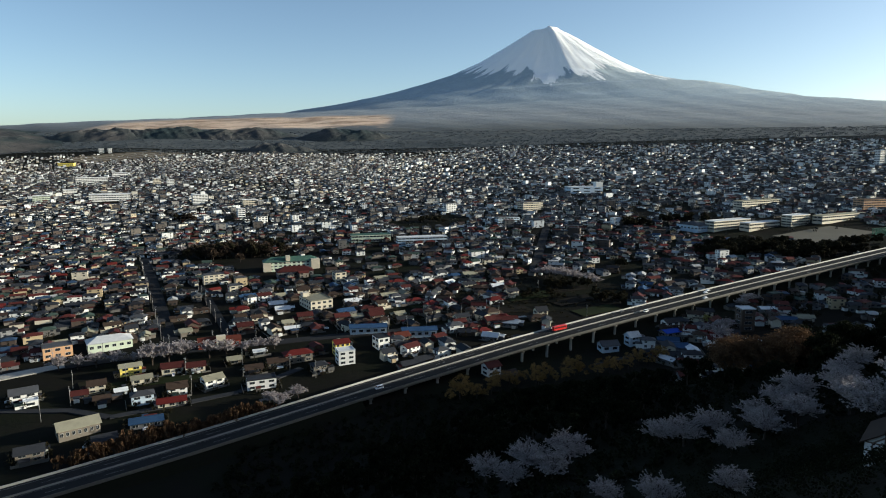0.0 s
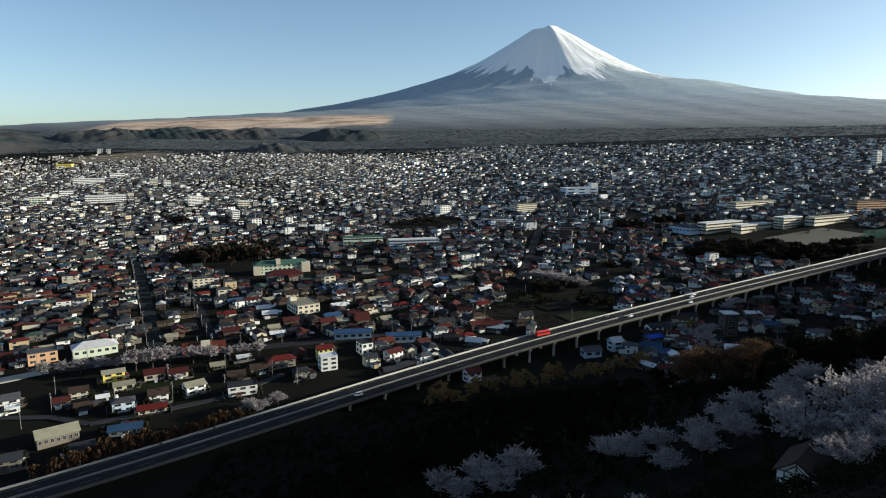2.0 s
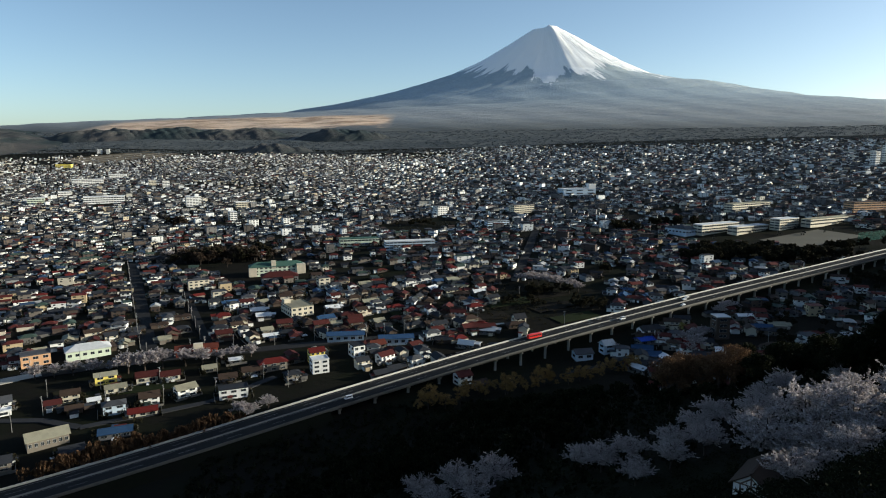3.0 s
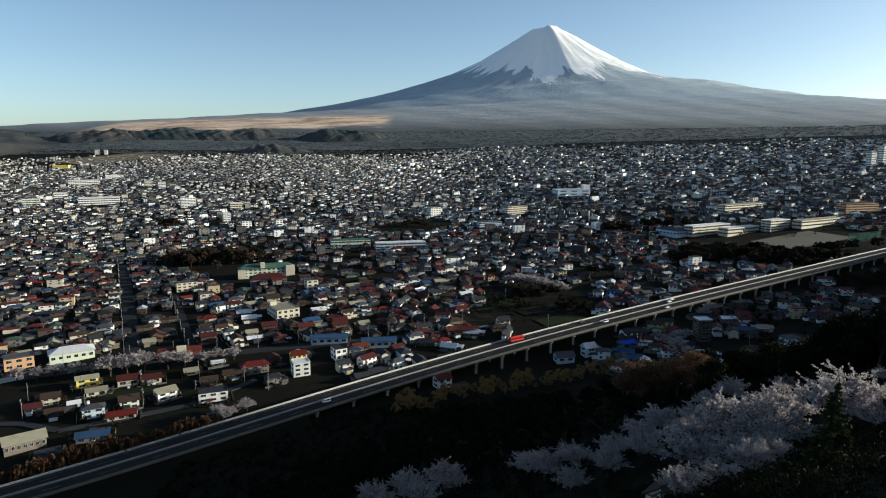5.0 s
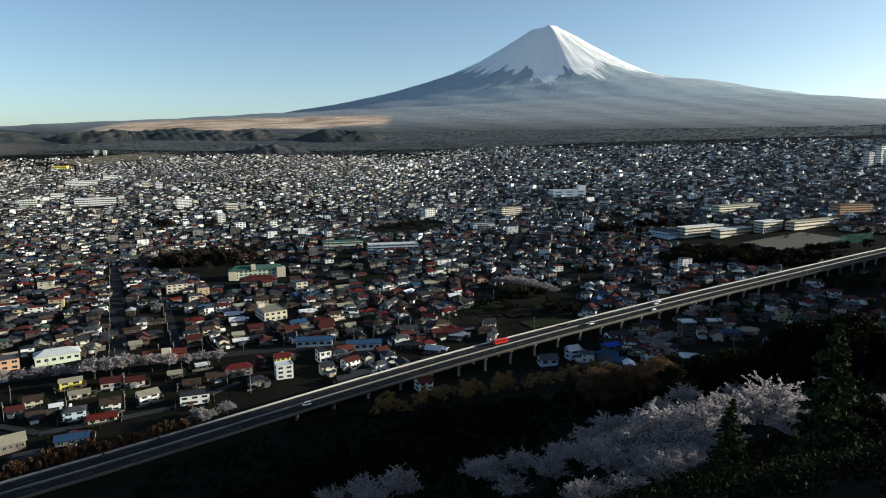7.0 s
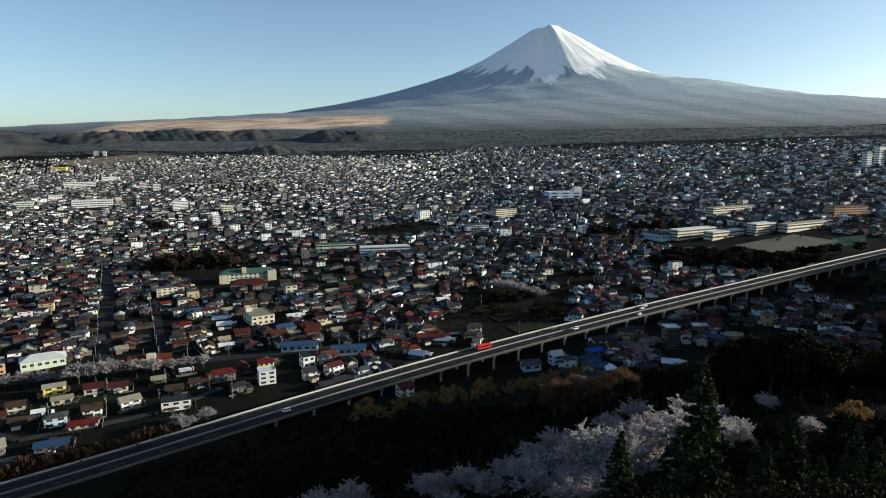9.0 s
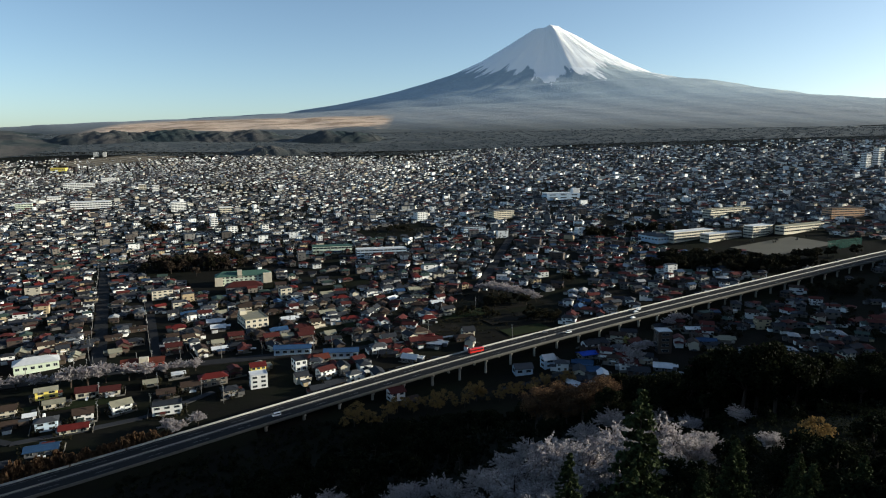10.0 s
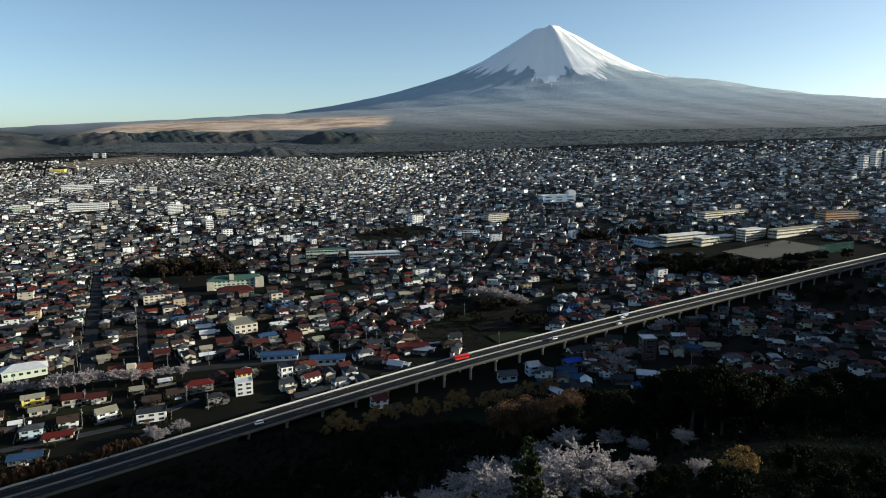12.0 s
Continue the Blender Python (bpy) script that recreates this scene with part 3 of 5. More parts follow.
def house(w, d, floors, roof, roof_col, wall_col, rng, rise=None, name="house", lower=True):
    """A house on an Empty at its base: walls, roof, windows, a door and often a lean-to or balcony."""
    ob = new(name)
    fh = 2.5
    h = floors * fh + 0.2
    rise = rise if rise is not None else d * rng.uniform(0.18, 0.27)
    # a lower side range, roofed across or as a lean-to
    sw, sd, side = rng.uniform(2.6, 4.4), d * rng.uniform(0.6, 1.05), rng.choice((-1, 1))
    sx, sy, sh = side * (w / 2 + sw / 2 - 0.3), rng.uniform(-0.25, 0.45) * d * 0.5, rng.uniform(2.4, 3.0)
    walls = walls_bm(w, d, h, rise, roof == "gable")
    box(walls, sx, sy, sh / 2 - 0.6, sw, sd, sh + 1.2)
    part("wall", walls, ob, "", M["wall_" + wall_col])
    bm = bmesh.new()
    (gable_roof if roof == "gable" else hip_roof)(bm, w, d, h, rise)
    old = set(bm.verts)
    gable_roof(bm, sw, sd, sh, sd * rng.uniform(0.12, 0.2), 0.5)
    bmesh.ops.translate(bm, vec=(sx + side * 0.25, sy, 0), verts=[v for v in bm.verts if v not in old])
    part("roof", bm, ob, "", M["roof_" + roof_col])
    put_windows(ob, w, d, floors, fh, rng)
    bm = bmesh.new()
    box(bm, rng.uniform(-w / 4, w / 4), -d / 2 - 0.05, 1.05, 1.0, 0.14, 2.1, 0, 0.02)
    part("door", bm, ob, "", M["door"])
    if lower and rng.random() < 0.6:
        lw, ld = w * rng.uniform(0.4, 0.7), rng.uniform(2.2, 3.4)
        bm = bmesh.new()
        s = rng.choice((-1, 1))
        box(bm, s * (w - lw) / 2, -d / 2 - ld / 2, 0.9, lw, ld, 3.4)
        part("wing", bm, ob, "", M["wall_" + wall_col])
        bm = bmesh.new()
        box(bm, s * (w - lw) / 2, -d / 2 - ld / 2 - 0.1, 2.75, lw + 0.7, ld + 0.5, 0.18, 0, 0.03)
        part("wing_roof", bm, ob, "", M["roof_" + roof_col])
    elif floors == 2:
        bm = bmesh.new()
        bw = w * rng.uniform(0.35, 0.6)
        box(bm, 0, -d / 2 - 0.55, 2.75, bw, 1.1, 0.15)
        box(bm, 0, -d / 2 - 1.07, 3.25, bw, 0.06, 0.95)
        for s in (-1, 1):
            box(bm, s * (bw / 2 - 0.03), -d / 2 - 0.55, 3.25, 0.06, 1.0, 0.95)
        part("balcony", bm, ob, "", M["wall_" + ("white" if rng.random() < 0.5 else "grey")])
    tagged(ob, f"{'two-storey' if floors == 2 else 'single-storey'} {wall_col.replace('_', ' ')} house with a {COLOUR_WORDS[roof_col]} {'gabled' if roof == 'gable' else 'hipped'} roof", "house", "houses of the town")
    return ob


GRID = radians(30.0)      # the streets run this far left of +y
GU = (-math.sin(GRID), math.cos(GRID))
GV = (math.cos(GRID), math.sin(GRID))
# kept clear of houses: x, y, radius in metres
CLEAR = [(388, 575, 30), (-138, 533, 20), (-195, 668, 34), (-265, 420, 17), (-238, 432, 14), (-200, 432, 22), (-97, 399, 10), (-75, 416, 9), (-219, 312, 14),
         (46, 518, 30), (78, 540, 42), (90, 500, 32), (66, 588, 36), (95, 592, 32), (-290, 745, 46), (-250, 705, 32), (-225, 690, 25),
         (320, 812, 42), (365, 825, 45), (415, 850, 45), (480, 880, 50), (430, 760, 65), (490, 765, 70), (380, 760, 36), (305, 712, 30), (360, 682, 36),
         (178, 443, 16), (-88, 452, 14), (-55, 446, 12), (259, 1264, 34), (-473, 1191, 22), (113, 1058, 24), (-22, 1060, 16), (619, 944, 26), (-654, 1222, 28),
         (150, 655, 26), (-40, 975, 50), (-70, 960, 40), (-830, 1540, 24), (-862, 1524, 24), (-838, 1652, 20), (-681, 1499, 12), (-642, 1480, 12), (-379, 1176, 16), (-352, 1037, 10), (-782, 1228, 18), (-788, 1334, 16)]


def free(x, y, r):
    for cx, cy, cr in CLEAR:
        if (x - cx) ** 2 + (y - cy) ** 2 < (cr + r * 0.6) ** 2:
            return False
    if abs(road_dist(x, y)) < HALF + r + 1.5 if -420 < x < 900 else False:
        return False
    # two streets
    for (ax, ay), (bx, by), half in STREETS:
        dx, dy = bx - ax, by - ay
        t = max(0, min(1, ((x - ax) * dx + (y - ay) * dy) / (dx * dx + dy * dy)))
        if math.hypot(x - ax - t * dx, y - ay - t * dy) < half + r * 0.62:
            return False
    return True


STREETS = [((-215, 425), (-372, 736), 5.2), ((-180, 440), (-262, 606), 3.2), ((-330, 372), (-217, 421), 5.0), ((-217, 421), (-100, 452), 5.0),
           ((58, 642), (163, 1133), 5.0), ((-100, 452), (-20, 470), 4.0)]
SITES = []
rng = random.Random(7)
u = 0.0
iu = 0
while u < 2900:
    s = 1.0 - 0.45 * min(1, max(0, (u - 500) / 1550))
    v, iv = -2600.0, 0
    while v < 2600:
        x = GU[0] * u + GV[0] * v
        y = GU[1] * u + GV[1] * v
        jx, jy = rng.uniform(-3, 3) * s, rng.uniform(-3, 3) * s
        k = rng.random()
        size = (rng.uniform(7.0, 12.0) * s, rng.uniform(5.6, 8.2) * s)
        turn = rng.gauss(0, 6) + (90 if rng.random() < 0.3 else 0) + 16 * math.sin(x / 310 + 1) * math.cos(y / 270)
        x, y = x + jx, y + jy
        v += (14.2 + (7.0 if iv % 4 == 3 else 0)) * s
        iv += 1
        if not (300 < y < 2420 and abs(x) < 0.76 * y + 70):
            continue
        edge = 2330 - 110 * max(0, -x / 1200) + 60 * math.sin(x / 170) - 120 * max(0, (x - 700) / 900)
        if y > edge or k < 0.14 + 0.32 * float(wave(np.array(x / 95.0), np.array(y / 80.0), 0.7) > 0.32) + 0.5 * max(0, (y - edge + 260) / 260):
            continue
        if x < -60 and y < float(np.interp(x, [-340, -300, -276, -235, -160, -110, -60], [350, 392, 414, 428, 424, 412, 400])):   # loose yards by the expressway
            continue
        if y < 900 and not free(x, y, 5.5):
            continue
        if abs((x + 1150) * 0.875 - (y - 1980) * 0.484) < 95 and 1880 < y < 2600 and k < 0.9:   # open fields and tracks
            continue
        if y >= 900 and any((x - c[0]) ** 2 + (y - c[1]) ** 2 < c[2] ** 2 for c in CLEAR):
            continue
        t_z = float(town_z(x, y))
        if y < 900 and zat(x, y) > t_z + 3.0 or (x < 100 and y < 470 and road_dist(x, y) < 0):
            continue
        base = 30.0 if x < 0.02 * y - 20 + 70 * math.sin(y / 130 + 40 * k) or rng.random() < 0.3 else -10.0
        SITES.append((x, y, size[0], size[1], base + turn, s))
    u += (12.2 + (6.0 if iu % 4 == 3 else 0)) * s
    iu += 1

SITES.sort(key=lambda q: math.hypot(q[0] + 30, q[1] - 330))
near, far = SITES[:290], SITES[290:]

KINDS = []
for k, (roof, rc, wc, fl) in enumerate([("hip", "slate", "white", 2), ("gable", "slate", "cream", 2), ("gable", "maroon", "white", 2), ("hip", "maroon", "beige", 1),
                                        ("gable", "brown", "cream", 2), ("hip", "grey", "white", 2), ("gable", "maroon", "grey", 1), ("hip", "brown", "brown", 1),
                                        ("gable", "blue", "grey", 1), ("hip", "slate", "beige", 1), ("gable", "maroon", "brown", 2), ("hip", "red", "cream", 1),
                                        ("gable", "white", "grey", 1), ("hip", "brown", "beige", 2), ("gable", "slate", "brown", 1), ("gable", "khaki", "beige", 1)]):
    for shape in range(2):
        KINDS.append((roof, rc, wc, fl, (8.2, 6.2) if shape == 0 else (11.0, 7.2)))
MADE = {}
rng = random.Random(11)
for x, y, w, d, turn, s in near:
    k = rng.randrange(len(KINDS))
    roof, rc, wc, fl, (kw, kd) = KINDS[k]
    m = pose(x, y, zat(x, y), 0, 0, turn)
    if k not in MADE:
        MADE[k] = house(kw, kd, fl, roof, rc, wc, rng)
        MADE[k].matrix_basis = m
    else:
        copy_thing(MADE[k], m)


def far_houses(sites, name, rng, walls, roofs, tall=0.02):
    verts, faces, fm = [], [], []
    for x, y, w, d, turn, s in sites:
        fl = 2 if rng.random() < 0.5 else 1
        if rng.random() < tall:
            fl, w, d = rng.choice((3, 4)), w * 1.4, d * 1.3
        h = (fl * 2.55 + 0.2) * s
        z = zat(x, y) if y < 1000 else float(town_z(x, y))
        a = radians(turn)
        ca, sa = math.cos(a), math.sin(a)

        def put(px, py, pz):
            verts.append((x + px * ca - py * sa, y + px * sa + py * ca, z + pz))
        k = len(verts)
        W, D = w / 2, d / 2
        for px, py in ((-W, -D), (W, -D), (W, D), (-W, D)):
            put(px, py, -1.5)
        for px, py in ((-W, -D), (W, -D), (W, D), (-W, D)):
            put(px, py, h)
        faces += [(k, k + 1, k + 5, k + 4), (k + 1, k + 2, k + 6, k + 5), (k + 2, k + 3, k + 7, k + 6), (k + 3, k, k + 4, k + 7), (k + 4, k + 5, k + 6, k + 7)]
        fm += [0] * 5
        k = len(verts)
        o = 0.75 * s
        rise = d * rng.uniform(0.17, 0.27)
        if fl >= 3 or rng.random() < 0.06:
            for zz, e in ((h, 0.1), (h + 0.5, 0.1)):
                for px, py in ((-W - e, -D - e), (W + e, -D - e), (W + e, D + e), (-W - e, D + e)):
                    put(px, py, zz)
            faces += [(k, k + 1, k + 5, k + 4), (k + 1, k + 2, k + 6, k + 5), (k + 2, k + 3, k + 7, k + 6), (k + 3, k, k + 4, k + 7), (k + 4, k + 5, k + 6, k + 7)]
            fm += [1] * 5
        else:
            hip = rng.random() < 0.5
            r = max(W - D, 0.2) if hip else W + o
            for px, py in ((-W - o, -D - o), (W + o, -D - o), (W + o, D + o), (-W - o, D + o)):
                put(px, py, h - 0.25)
            put(-r, 0, h + rise), put(r, 0, h + rise)
            faces += [(k, k + 1, k + 5, k + 4), (k + 1, k + 2, k + 5), (k + 2, k + 3, k + 4, k + 5), (k + 3, k, k + 4), (k + 3, k + 2, k + 1, k)]
            fm += [1] * 5
        # a lower range at one side
        if y < 1400 and fl < 3 and rng.random() < 0.7:
            sg, lw, ld, lh = rng.choice((-1, 1)), rng.uniform(2.4, 4.2) * s, d * rng.uniform(0.5, 1.0), rng.uniform(2.2, 2.9) * s
            oy = rng.uniform(-0.2, 0.2) * d
            x0, x1 = sorted((sg * (W - 0.2), sg * (W + lw)))
            for e, z0, z1, mt in ((0, -1.5, lh, 0), (0.45, lh, lh + 0.15, 1)):
                k = len(verts)
                for zz in (z0, z1):
                    for px, py, up in ((x0 - e, oy - ld / 2 - e, 0), (x1 + e, oy - ld / 2 - e, 0), (x1 + e, oy + ld / 2 + e, 1), (x0 - e, oy + ld / 2 + e, 1)):
                        put(px, py, zz + (0.7 * up * s if mt else 0))
                faces += [(k, k + 1, k + 5, k + 4), (k + 1, k + 2, k + 6, k + 5), (k + 2, k + 3, k + 7, k + 6), (k + 3, k, k + 4, k + 7), (k + 4, k + 5, k + 6, k + 7)]
                fm += [mt] * 5
        # windows
        if y < 1300:
            for side in range(4):
                span, off = (w, D) if side % 2 == 0 else (d, W)
                n = 2 if span > 6 else 1
                for f in range(fl):
                    for j in range(n):
                        if rng.random() < 0.25:
                            continue
                        c = ((j + 0.5) / n - 0.5) * span + rng.uniform(-0.4, 0.4)
                        ww, hh, zz = rng.uniform(0.7, 1.2) * s, 0.6 * s, (f * 2.55 + 1.6) * s
                        k = len(verts)
                        for q, dz in ((-ww, -hh), (ww, -hh), (ww, hh), (-ww, hh)):
                            e = off + 0.05
                            px, py = ((c + q, -e), (e, c + q), (-c - q, e), (-e, -c - q))[side]
                            put(px, py, zz + dz)
                        faces.append((k, k + 1, k + 2, k + 3))
                        fm.append(2)
    ob = new(name, mesh_of(name, verts, faces, [M[walls], M[roofs], M["glass"]], fm))
    return ob


mid = [q for q in far if q[1] < 900]
rest = [q for q in far if q[1] >= 900]
tagged(far_houses(mid, "houses", random.Random(3), "far_wall", "far_roof"), "dense rows of small houses with white and cream walls", "houses", kind="stuff")
tagged(far_houses(rest, "houses", random.Random(4), "sea_wall", "sea_roof", 0.05), "far sea of pale houses with dark roofs", "houses", kind="stuff")


# ---- larger buildings that stand out ----
def block(name, cx, cy, w, d, h, turn, floors, wall, roof, label, category, bays=None, roof_kind="flat", rise=1.6, strip=False, blind_sides=False, z=None):
    """A larger building on its Empty: walls, roof with a kerb, and its windows bay by bay."""
    ob = new(name)
    ob.matrix_basis = pose(cx, cy, zat(cx, cy) if z is None else z, 0, 0, turn)
    bm = bmesh.new()
    if roof_kind == "gable":
        bm.free()
        bm = walls_bm(w, d, h, rise, True)
    else:
        box(bm, 0, 0, h / 2 - 1.0, w, d, h + 2.0)
    part("wall", bm, ob, "", M["wall_" + wall])
    bm = bmesh.new()
    if roof_kind == "flat":
        box(bm, 0, 0, h + 0.12, w + 0.3, d + 0.3, 0.24)
        for s in (-1, 1):
            box(bm, 0, s * (d / 2), h + 0.45, w + 0.3, 0.3, 0.42)
            box(bm, s * (w / 2), 0, h + 0.45, 0.3, d - 0.3, 0.42)
    elif roof_kind == "gable":
        gable_roof(bm, w, d, h, rise)
    else:
        hip_roof(bm, w, d, h, rise)
    part("roof", bm, ob, "", M["roof_" + roof])
    fh = h / floors
    bays = bays or max(1, int(w // 4.5))
    for fl in range(floors):
        for side, span, off, n in ((0, w, d / 2, bays), (1, d, w / 2, max(1, int(d // 5))), (2, w, d / 2, bays), (3, d, w / 2, max(1, int(d // 5)))):
            if side == 2 or blind_sides and side % 2:
                continue
            ww = span / n * (0.86 if strip else 0.55)
            hh = min(fh * 0.5, 1.9)
            for k in range(n):
                o = (k + 0.5) / n * span - span / 2
                win = part("window", window_mesh(ww, hh), ob)
                x, y = ((o, -off - 0.02), (off + 0.02, o), (o, off + 0.02), (-off - 0.02, o))[side]
                win.matrix_basis = pose(x, y, fl * fh + fh * 0.55, 0, 0, 90 * side)
    return tagged(ob, label, category)


def add_box(ob, name, x, y, z, sx, sy, sz, mat, label=""):
    bm = bmesh.new()
    box(bm, x, y, z, sx, sy, sz, 0, 0.03)
    return part(name, bm, ob, label, M[mat])


b = block("warehouse", -139, 530, 19, 25, 7.5, 33, 2, "cream", "khaki", "cream two-storey works with a flat khaki roof", "building")
add_box(b, "stair_tower", -6, 9, 9.3, 5.5, 5.5, 3.4, "wall_cream")
b = block("public_hall", -192, 676, 56, 15, 9.0, 20, 3, "pale_green", "green", "pale green three-storey hall with a dull green roof beside a grove", "public building", bays=12, roof_kind="hip", rise=4.0)
add_box(b, "clock_tower", -4, -5.5, 11.0, 4.5, 4.5, 8, "wall_cream")
add_box(b, "end_wing", 24, -6, 5, 9, 7, 11, "wall_cream")
add_box(b, "end_wing", -25, -6, 4, 8, 6, 9, "wall_cream")
block("assembly_hall", -181, 642, 35, 15, 6, 20, 1, "grey", "maroon", "low hall with a wide maroon hipped roof", "hall", roof_kind="hip", rise=4.0)
b = block("shop", -289, 418, 17, 11, 7.5, 36, 2, "orange", "grey", "orange two-storey shop building beside the street", "shop", blind_sides=True, bays=3)
b = block("showroom", -262, 433, 27, 13, 6.0, 33, 1, "pale_green", "white", "wide pale green showroom with a pale metal hipped roof", "shop", roof_kind="hip", rise=3.0)
b = block("long_shop", -187, 433, 27, 9, 5.0, 20, 1, "brick_red", "orange", "long brick-red shop with an orange-red roof", "shop", roof_kind="gable", rise=1.8)
add_box(b, "front_gable", 1, -3.4, 4.5, 6, 3.5, 8.0, "wall_cream")
b = block("town_house", -96, 397, 10.5, 8.5, 8.6, 24, 3, "white", "white", "tall white three-storey house with a flat roof", "house", bays=2)
b = block("town_house", -101, 413, 9.5, 8, 8.4, 26, 3, "yellow", "red", "yellow three-storey house with a red roof", "house", roof_kind="gable", bays=3)
b = block("town_house", -76, 425, 8, 10, 7.8, 30, 2, "white", "slate", "white two-storey house with blank sides", "house", bays=2)
b = block("house", -63, 434, 10, 8, 5.4, 30, 2, "beige", "orange", "beige house with an orange-red gabled roof", "house", roof_kind="gable", rise=2.0)
b = block("workshop", -214, 305, 18, 11, 5.2, 38, 1, "beige", "khaki", "weathered workshop with a broad khaki roof", "workshop", roof_kind="gable", rise=2.2, bays=7)
b = block("shed", -88, 457, 26, 9, 5.0, 8, 1, "pale_blue", "blue", "long shed with a blue metal roof", "shed", roof_kind="gable", rise=1.5)
b = block("shed", -51, 448, 24, 9, 5.0, 8, 1, "pale_blue", "blue", "long shed with a blue metal roof", "shed", roof_kind="gable", rise=1.5)
b = block("workshop", 10, 470, 22, 8, 4.6, 10, 1, "grey", "maroon", "long low workshop with a faded maroon roof", "workshop", roof_kind="gable", rise=1.6)
b = block("house", -127, 402, 17, 8, 5.4, 26, 2, "beige", "red", "beige house with a long red roof", "house", roof_kind="hip", rise=2.0)
b = block("apartment_block", -254, 618, 19, 9, 8.5, 30, 3, "cream", "grey", "cream three-storey flats with a flat roof", "flats")
b = block("apartment_block", -219, 574, 12, 9, 8.5, 30, 3, "cream", "grey", "cream three-storey flats with a flat roof", "flats")
b = block("town_house", -132, 613, 11, 9, 10, 30, 3, "cream", "grey", "tall cream house with a flat roof", "house", bays=2)
b = block("tower_house", 177, 443, 9.5, 9.5, 15.5, 4, 4, "brown", "white", "dark brown tower with a bright pale metal roof beside the village", "tower", bays=1)
b = block("house", -6, 374, 9, 7.5, 5.6, 30, 2, "white", "maroon", "white house with a maroon roof below the viaduct", "house", roof_kind="gable", rise=2.0)
b = block("house", 4, 366, 8, 6.5, 3.2, 34, 1, "beige", "brown", "low beige house with a brown roof below the viaduct", "house", roof_kind="gable", rise=1.7)
b = block("house", 76, 421, 12, 8, 4.4, 12, 1, "pale_blue", "grey", "pale blue house with a grey roof below the viaduct", "house", roof_kind="gable", rise=2.2)
b = block("house", 94, 428, 8, 7, 6.2, 20, 2, "pale_blue", "white", "pale house with gabled dormers below the viaduct", "house", roof_kind="gable", rise=2.4)
b = block("shed", 123, 438, 12, 8, 3.2, 22, 1, "grey", "deep_blue", "low shed under a deep blue roof sheet", "shed", roof_kind="gable", rise=1.2)
b = block("house", 128, 452, 11, 7, 5.2, 22, 2, "white", "slate", "white house with a slate roof below the viaduct", "house", roof_kind="gable", rise=2.0)
# loose houses in the yards between the street and the expressway: x, y, width, depth, height, turn, storeys, walls, roof, kind of roof, rise
YARD = (
        (-266, 346, 13, 9, 5.2, 34, 2, "white", "grey", "gable", 2.0, "white two-storey house with a grey gabled roof"),
        (-258, 339, 7, 5, 3.0, 34, 1, "white", "white", "flat", 0.5, "small white annexe with a flat roof"),
        (-232, 358, 9, 7, 4.6, 28, 2, "cream", "brown", "gable", 1.8, "cream house with a brown gabled roof"),
        (-221, 342, 8, 6, 2.6, 28, 1, "brown", "brown", "gable", 1.4, "low dark brown shed with a brown roof"),
        (-237, 349, 8, 6, 2.6, 28, 1, "brown", "maroon", "gable", 1.4, "low brown outhouse with a maroon roof"),
        (-225, 384, 12, 7, 5.4, 30, 2, "yellow", "khaki", "gable", 1.2, "yellow two-storey house with a khaki roof"),
        (-212, 370, 11, 6, 3.2, 30, 1, "cream", "khaki", "gable", 1.3, "low cream house with a khaki roof"),
        (-216, 353, 6, 4.5, 2.6, 30, 1, "white", "white", "gable", 0.9, "small white shed with a pale roof"),
        (-200, 385, 12, 8, 4.4, 24, 1, "cream", "maroon", "gable", 2.0, "cream house with a maroon gabled roof"),
        (-187, 388, 11, 7, 3.6, 24, 1, "cream", "maroon", "gable", 1.8, "low cream house with a maroon gabled roof"),
        (-168, 363, 11, 8, 5.0, 42, 2, "white", "khaki", "gable", 1.8, "white two-storey house with an olive-grey roof"),
        (-198, 340, 11, 7, 5.6, 28, 2, "pale_blue", "grey", "hip", 1.4, "pale blue two-storey house with a grey roof"),
        (-184, 352, 10, 7, 4.8, 28, 2, "white", "brown", "gable", 2.2, "white house with a lit gable and a brown roof"),
        (-181, 337, 14, 6, 2.8, 24, 1, "cream", "red", "gable", 1.5, "long low house with a red gabled roof"),
        (-139, 360, 16, 8, 5.6, 22, 2, "white", "slate", "flat", 0.5, "white two-storey house with a dark flat roof"),
        (-167, 400, 8, 6, 3.0, 26, 1, "beige", "khaki", "gable", 1.4, "small beige house with a khaki roof"),
        (-155, 415, 8, 6, 2.8, 26, 1, "grey", "white", "gable", 0.8, "low shed under a bright metal roof"),
        (-138, 394, 12, 7, 3.4, 24, 1, "beige", "brown", "gable", 1.8, "beige house with a broad brown roof"),
        (-150, 384, 10, 7, 3.0, 24, 1, "brown", "brown", "gable", 1.7, "low brown house with a brown roof"),
        (-110, 383, 9, 7, 4.6, 30, 2, "beige", "slate", "hip", 1.6, "beige house with a slate hipped roof"),
        (-184, 313, 15, 8, 3.0, 24, 1, "grey", "blue", "gable", 1.3, "low shed with a blue metal roof"),
        (-195, 293, 10, 7, 3.4, 34, 1, "grey", "slate", "gable", 1.6, "grey house with a slate roof beside the expressway"),
        (-222, 280, 11, 8, 4.4, 30, 2, "beige", "slate", "gable", 1.8, "dull beige house with a slate roof among trees"))
YARD_SITES = [(q[0], q[1], q[2], q[3], q[5], 1.0) for q in YARD]
